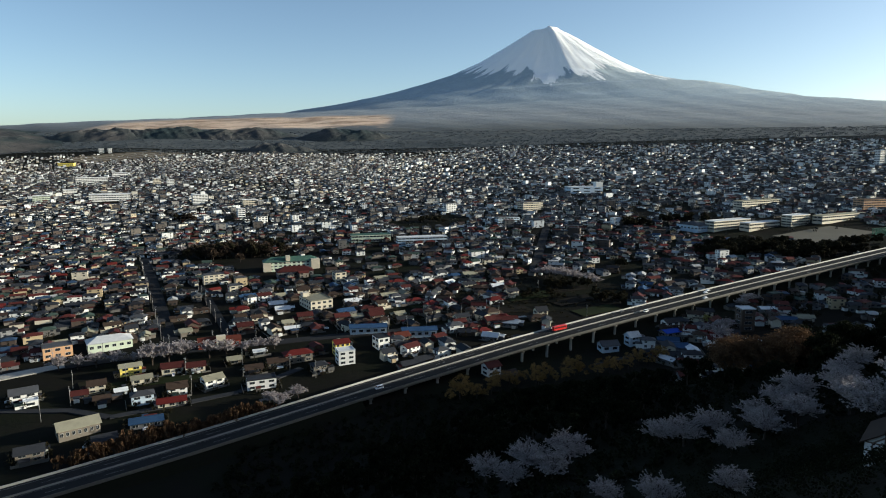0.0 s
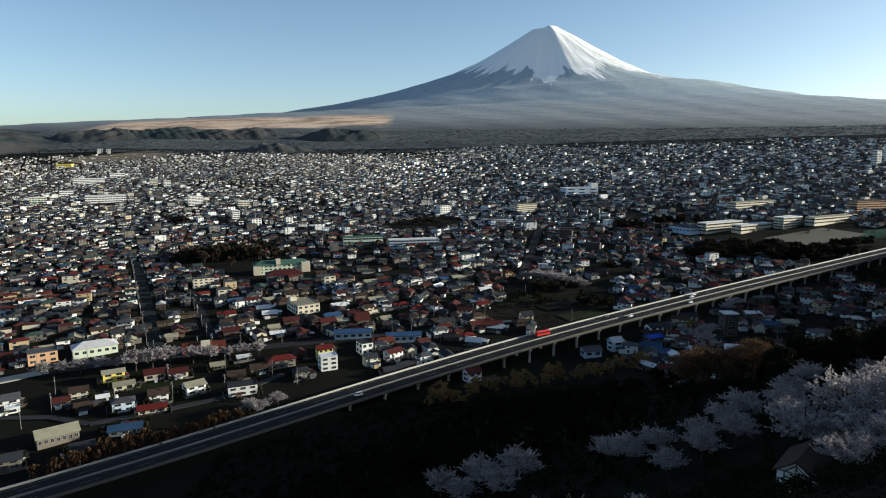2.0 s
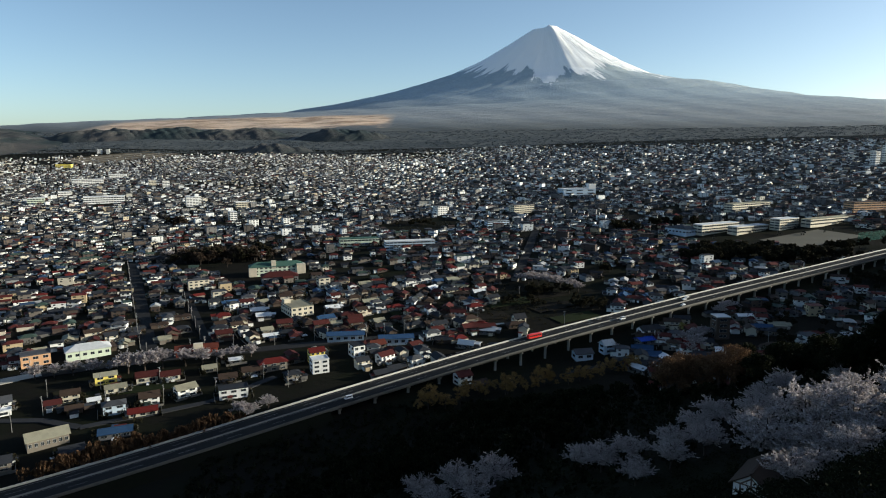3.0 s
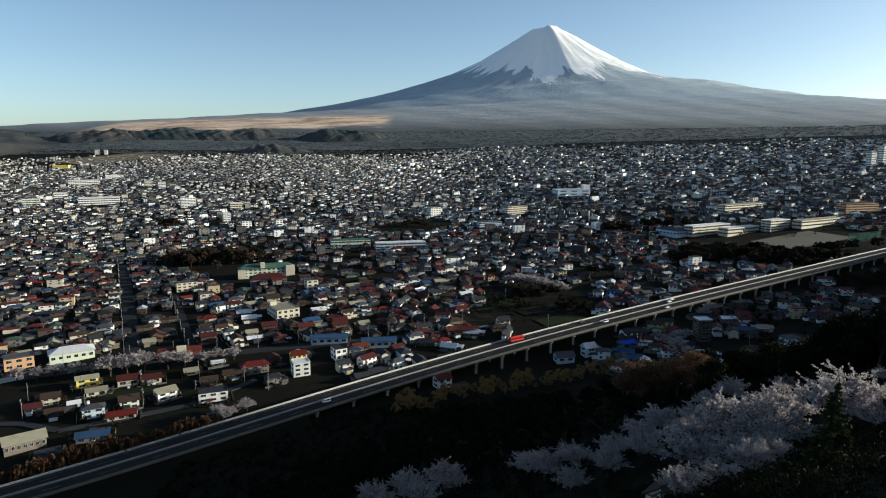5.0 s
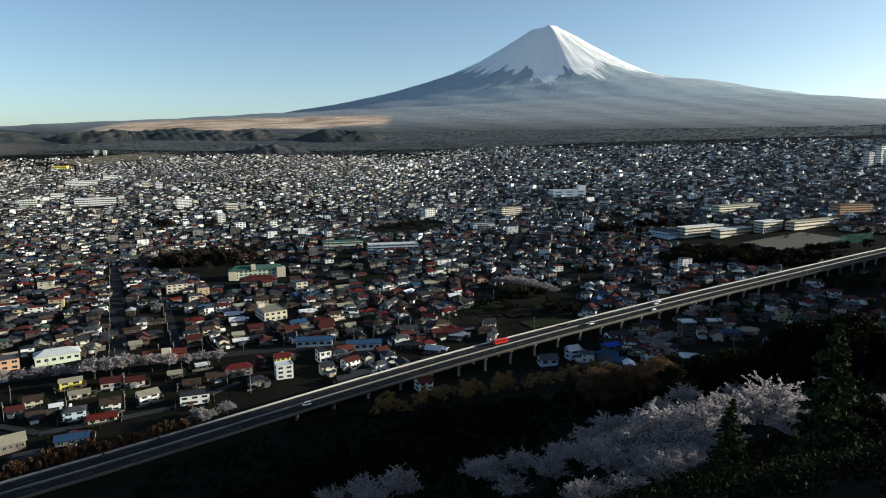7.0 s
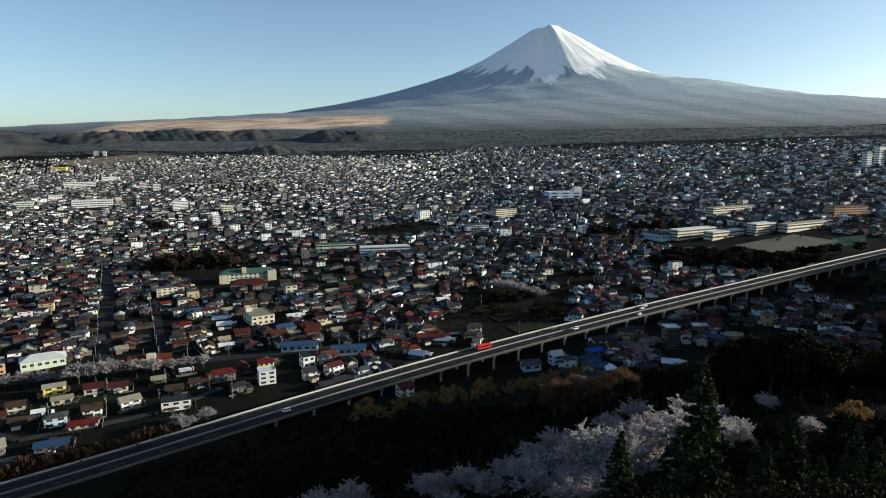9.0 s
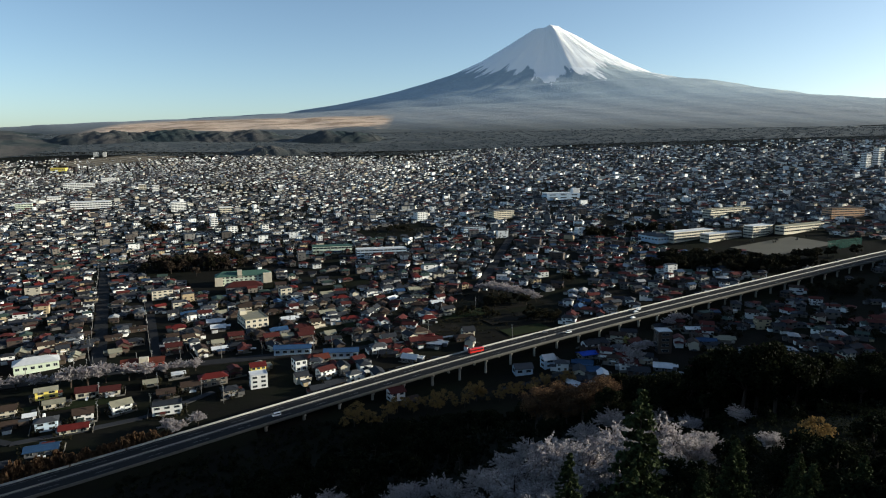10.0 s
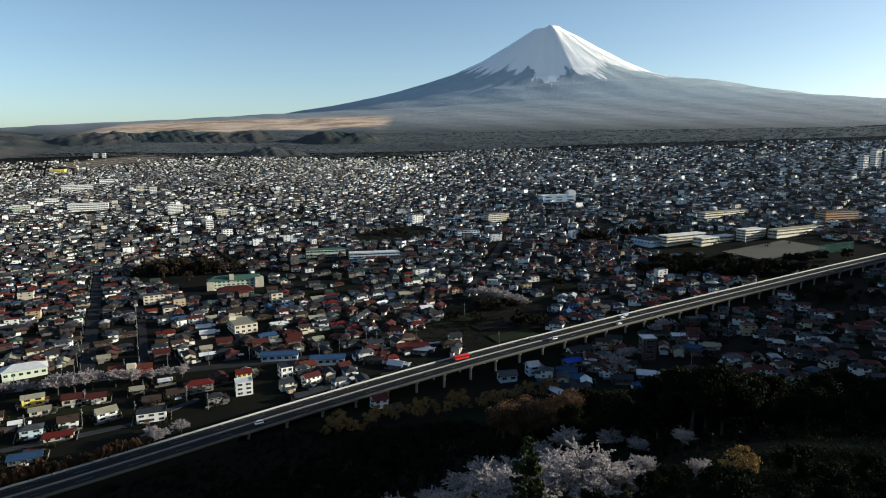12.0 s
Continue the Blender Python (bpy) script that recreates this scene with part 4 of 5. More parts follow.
for cx, cy, w, d, h, turn, fl, wall, roof, kind, rise, lab in YARD:
    block("shed" if "shed" in lab or "outhouse" in lab or "annexe" in lab else "house", cx, cy, w, d, h, turn, fl, wall, roof, lab, "shed" if "shed" in lab or "outhouse" in lab or "annexe" in lab else "house", roof_kind=kind, rise=rise)
# school
SCHOOL = "school buildings"
for cx, cy, w, d, h, fl, lab in ((342, 846, 72, 14, 11.5, 3, "long cream school block with a flat roof and window bands"),
                                 (380, 838, 62, 14, 8.5, 2, "white and cream school wing with a flat roof"),
                                 (434, 852, 40, 14, 13.5, 4, "cream four-storey school block with window bands"),
                                 (505, 872, 104, 13, 8.5, 2, "very long low school wing with a pale flat roof"),
                                 (460, 1012, 92, 15, 11, 3, "far cream school block with a flat roof")):
    t = block("school", cx, cy, w, d, h, 29, fl, "cream", "khaki" if w > 90 else "white", lab, "school", strip=True)
    tagged(t, group=SCHOOL)
b = block("gymnasium", 296, 842, 26, 34, 8, 29, 1, "pale_blue", "grey", "gymnasium with a wide grey hipped roof", "gymnasium", roof_kind="hip", rise=4.5)
b = block("supermarket", 244, 1262, 66, 30, 11, 12, 2, "pale_blue", "white", "large pale store with blank sides and a white roof", "store", bays=3)
add_box(b, "tower", 26, -8, 12, 14, 12, 16, "wall_white")
b = block("office_block", 113, 1064, 40, 16, 13, 30, 4, "cream", "grey", "cream office block of four storeys", "offices", strip=True)
b = block("office_block", -20, 1066, 18, 15, 14, 30, 4, "white", "grey", "white office block of four storeys", "offices")
b = block("apartment_block", -478, 1206, 26, 14, 17, 30, 6, "white", "white", "white six-storey apartment block", "flats", strip=True)
add_box(b, "stair_tower", 6, 0, 19, 7, 7, 6, "wall_white")
b = block("apartment_block", -300, 968, 14, 12, 13, 30, 4, "white", "grey", "white four-storey apartment block", "flats")
b = block("apartment_block", -255, 985, 10, 10, 12, 30, 4, "white", "grey", "white four-storey apartment block", "flats")
b = block("factory", -665, 1250, 70, 26, 12, 25, 3, "white", "white", "long white factory with a pale flat roof", "factory", strip=True)
b = block("hotel", 610, 962, 60, 18, 14, 16, 4, "orange", "brown", "tan four-storey hotel with a brown roof", "hotel", strip=True)
b = block("office_block", -58, 800, 62, 13, 9.5, 14, 3, "pale_blue", "white", "long pale blue office with window bands", "offices", strip=True)
b = block("clinic", -124, 826, 50, 14, 9, 14, 2, "pale_green", "green", "long low clinic with a dull green roof", "clinic", strip=True)
b = block("clinic", 62, 936, 34, 12, 10, 20, 3, "pale_blue", "grey", "pale blue three-storey clinic", "clinic", strip=True)
b = block("store", -1080, 1850, 40, 20, 9, 12, 1, "yellow", "yellow", "far yellow-walled store with a flat roof", "store", blind_sides=True)
for cx, cy, w, h in ((1015, 1560, 16, 36), (1050, 1570, 18, 48), (1085, 1575, 14, 44)):
    block("apartment_tower", cx, cy, w, 14, h, 20, 9, "white", "white", "far pale apartment tower", "tower", strip=True)
for cx, cy, w in ((-1172, 2225, 15), (-1146, 2230, 11)):
    block("apartment_tower", cx, cy, w, 14, 15, 20, 5, "white", "white", "far pale apartment tower", "tower", strip=True)

for cx, cy, w, h, fl, wall, name, lab in ((-846, 1532, 66, 11, 3, "white", "factory", "long white factory among far houses"), (-838, 1652, 34, 9, 2, "white", "warehouse", "white warehouse with a flat roof"),
                                         (-681, 1499, 16, 14, 4, "cream", "apartment_block", "cream apartment block of four storeys"), (-642, 1480, 15, 14, 4, "white", "apartment_block", "white apartment block of four storeys"),
                                         (-379, 1176, 24, 11, 3, "cream", "office_block", "pale cream office block with a flat roof"), (-352, 1037, 11, 15, 5, "white", "apartment_block", "slim white apartment block of five storeys"),
                                         (-782, 1228, 28, 11, 3, "pale_green", "office_block", "pale green office block with a flat roof"), (-788, 1334, 24, 9, 2, "white", "warehouse", "white warehouse with a flat roof")):
    block(name, cx, cy, w, 16, h, 28, fl, wall, "white", lab, name.split("_")[0], strip=True)

# streets and the school's playing field, laid on the land
def ribbon(name, a, b, half, lift, mat, label, category="street", n=None):
    a, b = Vector(a), Vector(b)
    d = (b - a)
    n = n or max(2, int(d.length // 6))
    s = Vector((-d.y, d.x)).normalized() * half
    verts, faces = [], []
    for i in range(n + 1):
        p = a + d * (i / n)
        for q in (p - s, p, p + s):
            verts.append((q.x, q.y, zat(q.x, q.y) + lift))
    for i in range(n):
        for j in range(2):
            k = i * 3 + j
            faces.append((k, k + 1, k + 4, k + 3))
    k = len(verts)
    verts += [(x, y, z - 0.7) for x, y, z in verts]
    for i in range(n):
        faces += [(i * 3, i * 3 + 3, k + i * 3 + 3, k + i * 3), (i * 3 + 2, k + i * 3 + 2, k + i * 3 + 5, i * 3 + 5)]
    return tagged(new(name, mesh_of(name, verts, faces, [M[mat]])), label, category, kind="structure")


for a, bb, half in STREETS:
    ribbon("street", a, bb, half, 0.55, "asphalt" if half < 5.5 else "old_asphalt", "grey asphalt street between the houses")
ribbon("street", (-338, 352), (-274, 399), 5, 0.6, "concrete", "pale concrete street")
ribbon("path", (-15, 475), (30, 488), 1.5, 0.5, "concrete", "pale path between dark fields", "path")
ribbon("path", (-45, 480), (-14, 498), 1.5, 0.5, "concrete", "pale path between dark fields", "path")
for a, bb in (((-275, 331), (-232, 331)), ((-232, 331), (-207, 322)), ((-207, 322), (-172, 340)), ((-172, 340), (-150, 352)), ((-150, 352), (-122, 388))):
    ribbon("street", a, bb, 2.4, 0.5, "old_asphalt", "narrow grey lane")
ribbon("street", (60, 392), (120, 425), 2.0, 0.5, "old_asphalt", "grey lane by the viaduct")
M["sand"] = surface("sand", (0.08, 0.072, 0.052), 0.95, vary=0.2, fine=0.6, coarse=0.04)
fx, fy = np.meshgrid(np.linspace(-1, 1, 14), np.linspace(-1, 1, 14))
ca, sa = math.cos(radians(27)), math.sin(radians(27))
FX, FY = 432 + fx * 56 * ca - fy * 30 * sa, 782 + fx * 56 * sa + fy * 30 * ca
verts = [(x, y, zat(x, y) + 0.5) for x, y in zip(FX.ravel(), FY.ravel())]
faces = [(r * 14 + c, r * 14 + c + 1, r * 14 + c + 15, r * 14 + c + 14) for r in range(13) for c in range(13)]
tagged(new("playing_field", mesh_of("playing_field", verts, faces, [M["sand"]])), "bare sandy school field", "field", kind="structure")

# ball-stop net beside the field
M["net"] = surface("net", (0.03, 0.16, 0.11), 0.7, vary=0.2, relief=0)
net = new("net_fence")
na, nb = Vector((462, 741)), Vector((520, 772))
nz = zat(*((na + nb) / 2))
net.matrix_basis = pose(na.x, na.y, nz, 0, 0, math.degrees(math.atan2(nb.y - na.y, nb.x - na.x)))
nl = (nb - na).length
for k in range(9):
    bm = bmesh.new()
    tube(bm, (nl * k / 8, 0, -2.5), (nl * k / 8, 0, 11.0), 0.22, 0.18, 8)
    part("post", bm, net, "", M["net"])
for k in range(8):
    bm = bmesh.new()
    x0, x1 = nl * k / 8 + 0.2, nl * (k + 1) / 8 - 0.2
    for j in range(15):
        tube(bm, (x0, 0, 0.6 + j * 0.72), (x1, 0, 0.6 + j * 0.72), 0.07, 0.07, 4)
        tube(bm, (x0 + (x1 - x0) * j / 14, 0, 0.6), (x0 + (x1 - x0) * j / 14, 0, 10.7), 0.06, 0.06, 4)
    part("net_panel", bm, net, "dull green netting", M["net"])
tagged(net, "tall green ball-stop net on posts beside the field", "net fence")

# fields and tracks at the far edge of the town
M["far_field"] = surface("far_field", (0.10, 0.082, 0.058), 0.95, spec=0.05, vary=0.5, fine=0.05, coarse=0.012)
M["track"] = surface("track", (0.20, 0.185, 0.16), 0.95, spec=0.05, vary=0.3, fine=0.1, coarse=0.02)
for o, half, mat, lab in ((0, 88, "far_field", "brown open fields at the edge of town"), (-40, 4, "track", "pale railway track across the fields"), (10, 3, "track", "pale railway track across the fields"), (52, 5, "track", "pale road across the fields")):
    ribbon("track" if half < 20 else "field", (-1150 + o * 0.875, 1980 - o * 0.484), (-980 + o * 0.875, 2290 - o * 0.484), half, 0.9 if half > 20 else 1.3, mat, lab, "track" if half < 20 else "field", n=24)

# field plots between the houses and the expressway
M["grass"] = surface("grass", (0.017, 0.022, 0.009), 0.95, spec=0.05, vary=0.4, fine=0.9, coarse=0.08)
M["dry_grass"] = surface("dry_grass", (0.026, 0.023, 0.013), 0.95, spec=0.05, vary=0.4, fine=0.9, coarse=0.08)
M["tilled"] = surface("tilled", (0.015, 0.013, 0.010), 0.95, spec=0.05, vary=0.4, fine=1.5, coarse=0.1)
for a, bb, half, mat in (((-230, 362), (-180, 380), 6, "grass"), ((-150, 492), (-118, 503), 8, "old_asphalt"), ((-40, 505), (-8, 522), 7, "tilled"), ((0, 500), (34, 514), 9, "tilled"),
                         ((20, 540), (60, 556), 9, "grass"), ((58, 520), (92, 540), 8, "tilled"), ((14, 562), (52, 580), 7, "dry_grass"), ((62, 560), (94, 572), 6, "tilled"),
                         ((-70, 492), (-40, 506), 6, "dry_grass"), ((70, 492), (104, 508), 8, "grass"), ((-60, 520), (-25, 536), 6, "grass"), ((-245, 372), (-226, 345), 5, "dry_grass")):
    ribbon("field_plot", a, bb, half, 0.45, mat, "small dark field plot between the houses", "field")
block("house", 41, 487, 9, 7, 5.4, 20, 2, "cream", "slate", "cream house with a lit gable beside dark fields", "house", roof_kind="gable", rise=2.6)
block("house", 9, 524, 12, 7, 4.6, 24, 2, "white", "red", "white house with a red roof among dark fields", "house", roof_kind="hip", rise=2.0)
block("house", -22, 470, 9, 7, 3.2, 24, 1, "beige", "maroon", "low house with a maroon roof beside a lane", "house", roof_kind="gable", rise=1.8)


# ---- trees ----
def leaf_mesh(name, centres, sizes, mat, stretch=1.0, rs=None, up=None):
    """Many small leaf clumps: one quad each, turned at random, or drawn out along z."""
    rs = rs or np.random.RandomState(1)
    n = len(centres)
    a = rs.normal(size=(n, 3))
    a /= np.linalg.norm(a, axis=1)[:, None]
    if up is not None:
        a = a * (1 - up) + np.array([0, 0, 1.0]) * up * np.sign(a[:, 2:3])
        a /= np.linalg.norm(a, axis=1)[:, None]
    b = np.cross(a, rs.normal(size=(n, 3)))
    b /= np.linalg.norm(b, axis=1)[:, None]
    sz = np.asarray(sizes)[:, None]
    a, b = a * sz * stretch, b * sz
    v = np.stack([centres - a - b * 0.4, centres + a * 0.2 - b, centres + a + b * 0.4, centres - a * 0.2 + b], 1).reshape(-1, 3)
    f = np.arange(n * 4, dtype=np.int32)
    me = bpy.data.meshes.new(name)
    me.vertices.add(n * 4)
    me.vertices.foreach_set("co", v.ravel())
    me.loops.add(n * 4)
    me.loops.foreach_set("vertex_index", f)
    me.polygons.add(n)
    me.polygons.foreach_set("loop_start", np.arange(0, n * 4, 4, dtype=np.int32))
    me.materials.append(mat)
    me.update(calc_edges=True)
    return me


def blob(rs, n, centre, radii, shell=0.55):
    """Points in an ellipsoid, thicker towards its skin."""
    d = rs.normal(size=(n, 3))
    d /= np.linalg.norm(d, axis=1)[:, None]
    r = rs.uniform(shell, 1.0, size=(n, 1))
    return np.asarray(centre) + d * r * np.asarray(radii)


def trunk_bm(h, r, limbs, rs):
    """A tapered, slightly bent trunk with limbs that run to the points given."""
    bm = bmesh.new()
    top = Vector((rs.uniform(-0.3, 0.3), rs.uniform(-0.3, 0.3), h))
    midp = Vector((top.x * 0.3, top.y * 0.7, h * 0.5))
    tube(bm, (0, 0, -0.8), midp, r, r * 0.8, 7)
    tube(bm, midp, top, r * 0.8, r * 0.55, 7)
    for q in limbs:
        q = Vector(q)
        m = top.lerp(q, 0.5) + Vector((0, 0, 0.12 * (q - top).length))
        tube(bm, top * 0.92, m, r * 0.42, r * 0.26, 5)
        tube(bm, m, q, r * 0.26, r * 0.08, 5)
    return bm


def cherry(seed, size=1.0, leaves=13000, leaf_size=0.082, limbs=22):
    """Spreading limbs that carry short rising twigs, with blossom along the twigs."""
    rs = np.random.RandomState(seed)
    ob = new("cherry_tree")
    bm = bmesh.new()
    fork = Vector((rs.uniform(-0.3, 0.3), rs.uniform(-0.3, 0.3), 2.1)) * size
    tube(bm, (0, 0, -0.8), fork, 0.30 * size, 0.22 * size, 7)
    pts = []
    for i in range(limbs):
        a = 2 * math.pi * (i * 0.618 + rs.uniform(-0.06, 0.06))
        q = math.sqrt((i + 0.7) / limbs)
        reach, top = q * rs.uniform(3.4, 4.9) * size, (6.6 - 2.5 * q * q + rs.uniform(-0.7, 0.5)) * size
        tip = Vector((math.cos(a) * reach, math.sin(a) * reach, top))
        mid = fork.lerp(tip, 0.5) + Vector((0, 0, 0.10 * reach + 0.25 * size))
        tube(bm, fork, mid, 0.13 * size, 0.08 * size, 5)
        tube(bm, mid, tip, 0.08 * size, 0.02 * size, 4)
        twigs = 17
        for k in range(twigs):
            t = 0.30 + 0.70 * (k + rs.rand()) / twigs
            p = fork.lerp(mid, t * 2) if t < 0.5 else mid.lerp(tip, t * 2 - 1)
            b = a + rs.uniform(-2.0, 2.0)
            L = rs.uniform(1.0, 2.4) * size * (1.15 - 0.35 * t)
            d = Vector((math.cos(b), math.sin(b), rs.uniform(-0.05, 0.75))).normalized() * L
            tube(bm, p, p + d, 0.025 * size, 0.008 * size, 3)
            m = leaves // (limbs * twigs)
            w = rs.uniform(0.12, 1.05, (m, 1))
            g = np.array(p) + w * np.array(d) + rs.normal(0, 1, (m, 3)) * np.array([0.11, 0.11, 0.07]) * size * (1.25 - 0.7 * w)
            pts.append(g)
    pts = np.concatenate(pts)
    part("trunk", bm, ob, "", M["bark"])
    part("crown", leaf_mesh("crown", pts, rs.uniform(0.6, 1.4, len(pts)) * leaf_size * size, M["blossom"], rs=rs), ob)
    return tagged(ob, "cherry tree in full pale pink blossom", "cherry tree", "cherry trees")


def conifer(seed, h=15.0):
    rs = np.random.RandomState(seed)
    ob = new("conifer_tree")
    bm = bmesh.new()
    tube(bm, (0, 0, -0.8), (0, 0, h * 0.97), 0.28, 0.03, 7)
    part("trunk", bm, ob, "", M["bark"])
    pts, sz = [], []
    levels = int(h / 0.62)
    for i in range(levels):
        t = i / levels
        z = 1.3 + t * (h - 1.5)
        reach = (1 - t) ** 0.85 * h * 0.265 * rs.uniform(0.8, 1.15) + 0.15
        for k in range(max(4, int(9 - 4 * t))):
            a = rs.uniform(0, 2 * math.pi)
            m = int(16 + reach * 16)
            q = rs.uniform(0.1, 1.0, m)
            x = np.cos(a) * q * reach + rs.normal(0, 0.10 + 0.12 * q * (1 - t), m)
            y = np.sin(a) * q * reach + rs.normal(0, 0.10 + 0.12 * q * (1 - t), m)
            pts.append(np.stack([x, y, z - 0.28 * q * reach + 0.10 * q ** 2 * reach + rs.normal(0, 0.10, m)], 1))
            sz.append(rs.uniform(0.09, 0.21, m))
    pts, sz = np.concatenate(pts), np.concatenate(sz)
    part("crown", leaf_mesh("crown", pts, sz, M["conifer"], 1.4, rs), ob)
    return tagged(ob, "tall dark green conifer with drooping tiers", "conifer tree", "conifers")


def broadleaf(seed, h=9.0, mat="broadleaf", leaves=2600, name="evergreen_tree", label="dark evergreen tree with a dense uneven crown, deepened for shade", group="evergreen trees", leaf_size=0.26, wide=0.42, tall=False):
    rs = np.random.RandomState(seed)
    ob = new(name)
    spots, pts = [], []
    n = 22
    for i in range(n):
        a, rr, zz = rs.uniform(0, 2 * math.pi), math.sqrt(rs.uniform(0, 1)), rs.uniform(0, 1)
        lim = math.sqrt(max(0.05, 1 - (2 * zz - 0.85) ** 2 * 0.75))
        c = (math.cos(a) * rr * lim * wide * h, math.sin(a) * rr * lim * wide * h, h * (0.35 + 0.58 * zz))
        spots.append(c)
        q = h * rs.uniform(0.09, 0.17)
        pts.append(blob(rs, leaves // n, c, (q * (0.8 if tall else 1.1), q * (0.8 if tall else 1.1), q * (1.3 if tall else 0.8)), 0.25))
    pts = np.concatenate(pts)
    part("trunk", trunk_bm(h * 0.4, 0.03 * h, [(q[0] * 0.7, q[1] * 0.7, q[2] * 0.85) for q in spots[:9]], rs), ob, "", M["bark"])
    part("crown", leaf_mesh("crown", pts, rs.uniform(0.6, 1.4, len(pts)) * leaf_size, M[mat], 2.2 if tall else 1.0, rs, 0.75 if tall else None), ob)
    return tagged(ob, label, "tree", group)


def scatter(protos, places, rng, low=0.85, high=1.2):
    """The first trees stand where the list begins; the others are copies."""
    used = {}
    for k, q in enumerate(places):
        x, y = q[0], q[1]
        top = q[2] if len(q) > 2 else None
        i = k % len(protos)
        m = pose(x, y, zat(x, y) - 0.1, 0, 0, rng.uniform(0, 360))
        if i in used:
            ob = copy_thing(protos[i], m)
        else:
            ob, used[i] = protos[i], True
            ob.matrix_basis = m
        s = top if top else rng.uniform(low, high)
        ob.scale = (s, s, s * rng.uniform(0.92, 1.08))


rng = random.Random(21)
# cherries on the spur: x, y, size
spur_cherries = [(-14.8, 157.6, 1.35), (-5, 155, 1.3), (-24.8, 165, 1.1), (-20, 149, 1.0), (-11, 146, 1.05), (14.3, 146, 1.05), (17.7, 140, 1.1), (24, 141, 1.0), (33, 139, 0.95),
                 (40, 143, 1.0), (46, 147, 1.15), (52, 140, 1.1), (20, 122.5, 0.85), (28, 126, 0.95), (36, 128, 1.0), (45, 126, 1.05), (60, 152, 1.0), (68, 159, 1.05), (77, 150, 0.8),
                 (80, 137, 0.6), (88.5, 133, 0.65), (-6.7, 115, 0.75), (-3, 98, 0.85), (2.5, 85, 0.65), (24.5, 76.5, 0.75), (31.5, 81.5, 0.75), (37, 85, 0.8), (41, 88, 0.75), (82, 106, 0.6), (75, 117, 0.7),
                 # the tall ones whose tops stand in the sun
                 (37.5, 106, 1.72), (46.8, 109.5, 1.7), (49, 103, 1.6), (41, 97.5, 1.0), (44, 93, 0.8), (58, 116, 1.55), (52, 113, 1.6), (60, 102, 1.7), (67, 101, 1.0), (61, 95, 0.9)]
scatter([cherry(s) for s in (1, 2, 3, 4, 5)], spur_cherries, rng, 0.9, 1.1)
# cherries in the town
town_cherries = [(-272, 390), (-262, 393), (-252, 396), (-240, 398), (-228, 400), (-218, 398, 1.9), (-209, 402, 2.1), (-200, 407, 1.9), (-186, 410, 1.6), (-176, 413, 1.7), (-165, 418, 1.3), (-157, 422, 1.4), (-148, 426, 1.2),
                 (65, 612, 1.5), (74, 606, 1.5), (83, 600, 1.6), (92, 594, 1.5), (100, 586, 1.4), (106, 578, 1.2), (58, 618, 1.3), (70, 620, 1.4), (80, 612, 1.5), (90, 603, 1.4), (152, 419, 1.6), (145, 413, 1.3), (198, 492, 1.3), (206, 499, 1.5), (214, 503, 1.2), (160, 440), (168, 447), (150, 436), (98, 428),
                 (-121, 330), (-128, 335), (-114, 341), (-340, 760), (-350, 770)]
scatter([cherry(s, 1.0, 3200, 0.19, 13) for s in (11, 12, 13)], town_cherries, rng, 1.05, 1.45)
# conifers on the spur
conifer_tips = [(45.5, 62.7, 133.3), (40.4, 73.2, 121.5), (56.8, 65.5, 127), (51.3, 60.4, 127), (62, 60, 127.5), (69.3, 58, 129), (72.6, 68.2, 124), (47.8, 45.7, 130), (66, 70, 122.5),
                (58, 52, 129), (77, 60, 127), (80, 72, 122), (64, 66, 125), (86, 66, 125)]
conifers = [(x, y, max(0.35, (top - zat(x, y)) / 14.6)) for x, y, top in conifer_tips]
scatter([conifer(s) for s in (31, 32, 33)], conifers, rng)
# evergreens on the spur
places = []


def tree_room(x, y, gap):
    if float(spur_z(np.array([x]), np.array([y]))[0]) < float(town_z(x, y)) + 3 or road_dist(x, y) > -HALF - 16:
        return False
    if any((x - q[0]) ** 2 + (y - q[1]) ** 2 < 36 for q in spur_cherries) and y < 160:
        return False
    if any((x - q[0]) ** 2 + (y - q[1]) ** 2 < 20 for q in conifers) or any((x - q[0]) ** 2 + (y - q[1]) ** 2 < gap * gap for q in places):
        return False
    if -60 < x < 50 and 30 < y < 168 or x < 78 and 98 < y < 168 or 70 < x < 92 and 98 < y < 140:
        return False
    return (x - 29) ** 2 + (y - 93) ** 2 > 90 and math.hypot(x - 66, y - 200) > 14


for (x0, x1, y0, y1), want, gap in (((54, 115, 36, 98), 48, 6.0), ((74, 180, 135, 215), 55, 6.5), ((66, 230, 150, 300), 60, 7.5), ((-90, 60, 165, 330), 95, 6.5)):
    got = 0
    for _ in range(1500):
        x, y = rng.uniform(x0, x1), rng.uniform(y0, y1)
        if got < want and tree_room(x, y, gap):
            places.append((x, y))
            got += 1
near_places = [q for q in places if q[1] < 100 and q[0] > 47]
scatter([broadleaf(s, 8.0, "evergreen", 3400, leaf_size=0.17, label="dark green evergreen tree with a dense uneven crown, deepened for shade") for s in (45, 46, 47)], near_places, rng, 0.6, 1.05)
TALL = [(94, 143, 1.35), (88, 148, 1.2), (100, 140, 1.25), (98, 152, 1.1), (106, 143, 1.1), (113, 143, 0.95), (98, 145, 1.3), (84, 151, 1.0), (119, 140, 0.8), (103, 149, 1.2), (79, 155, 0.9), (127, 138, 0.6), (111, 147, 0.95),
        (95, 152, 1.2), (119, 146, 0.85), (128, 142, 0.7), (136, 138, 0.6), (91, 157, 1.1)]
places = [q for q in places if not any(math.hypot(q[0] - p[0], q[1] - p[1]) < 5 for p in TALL)]
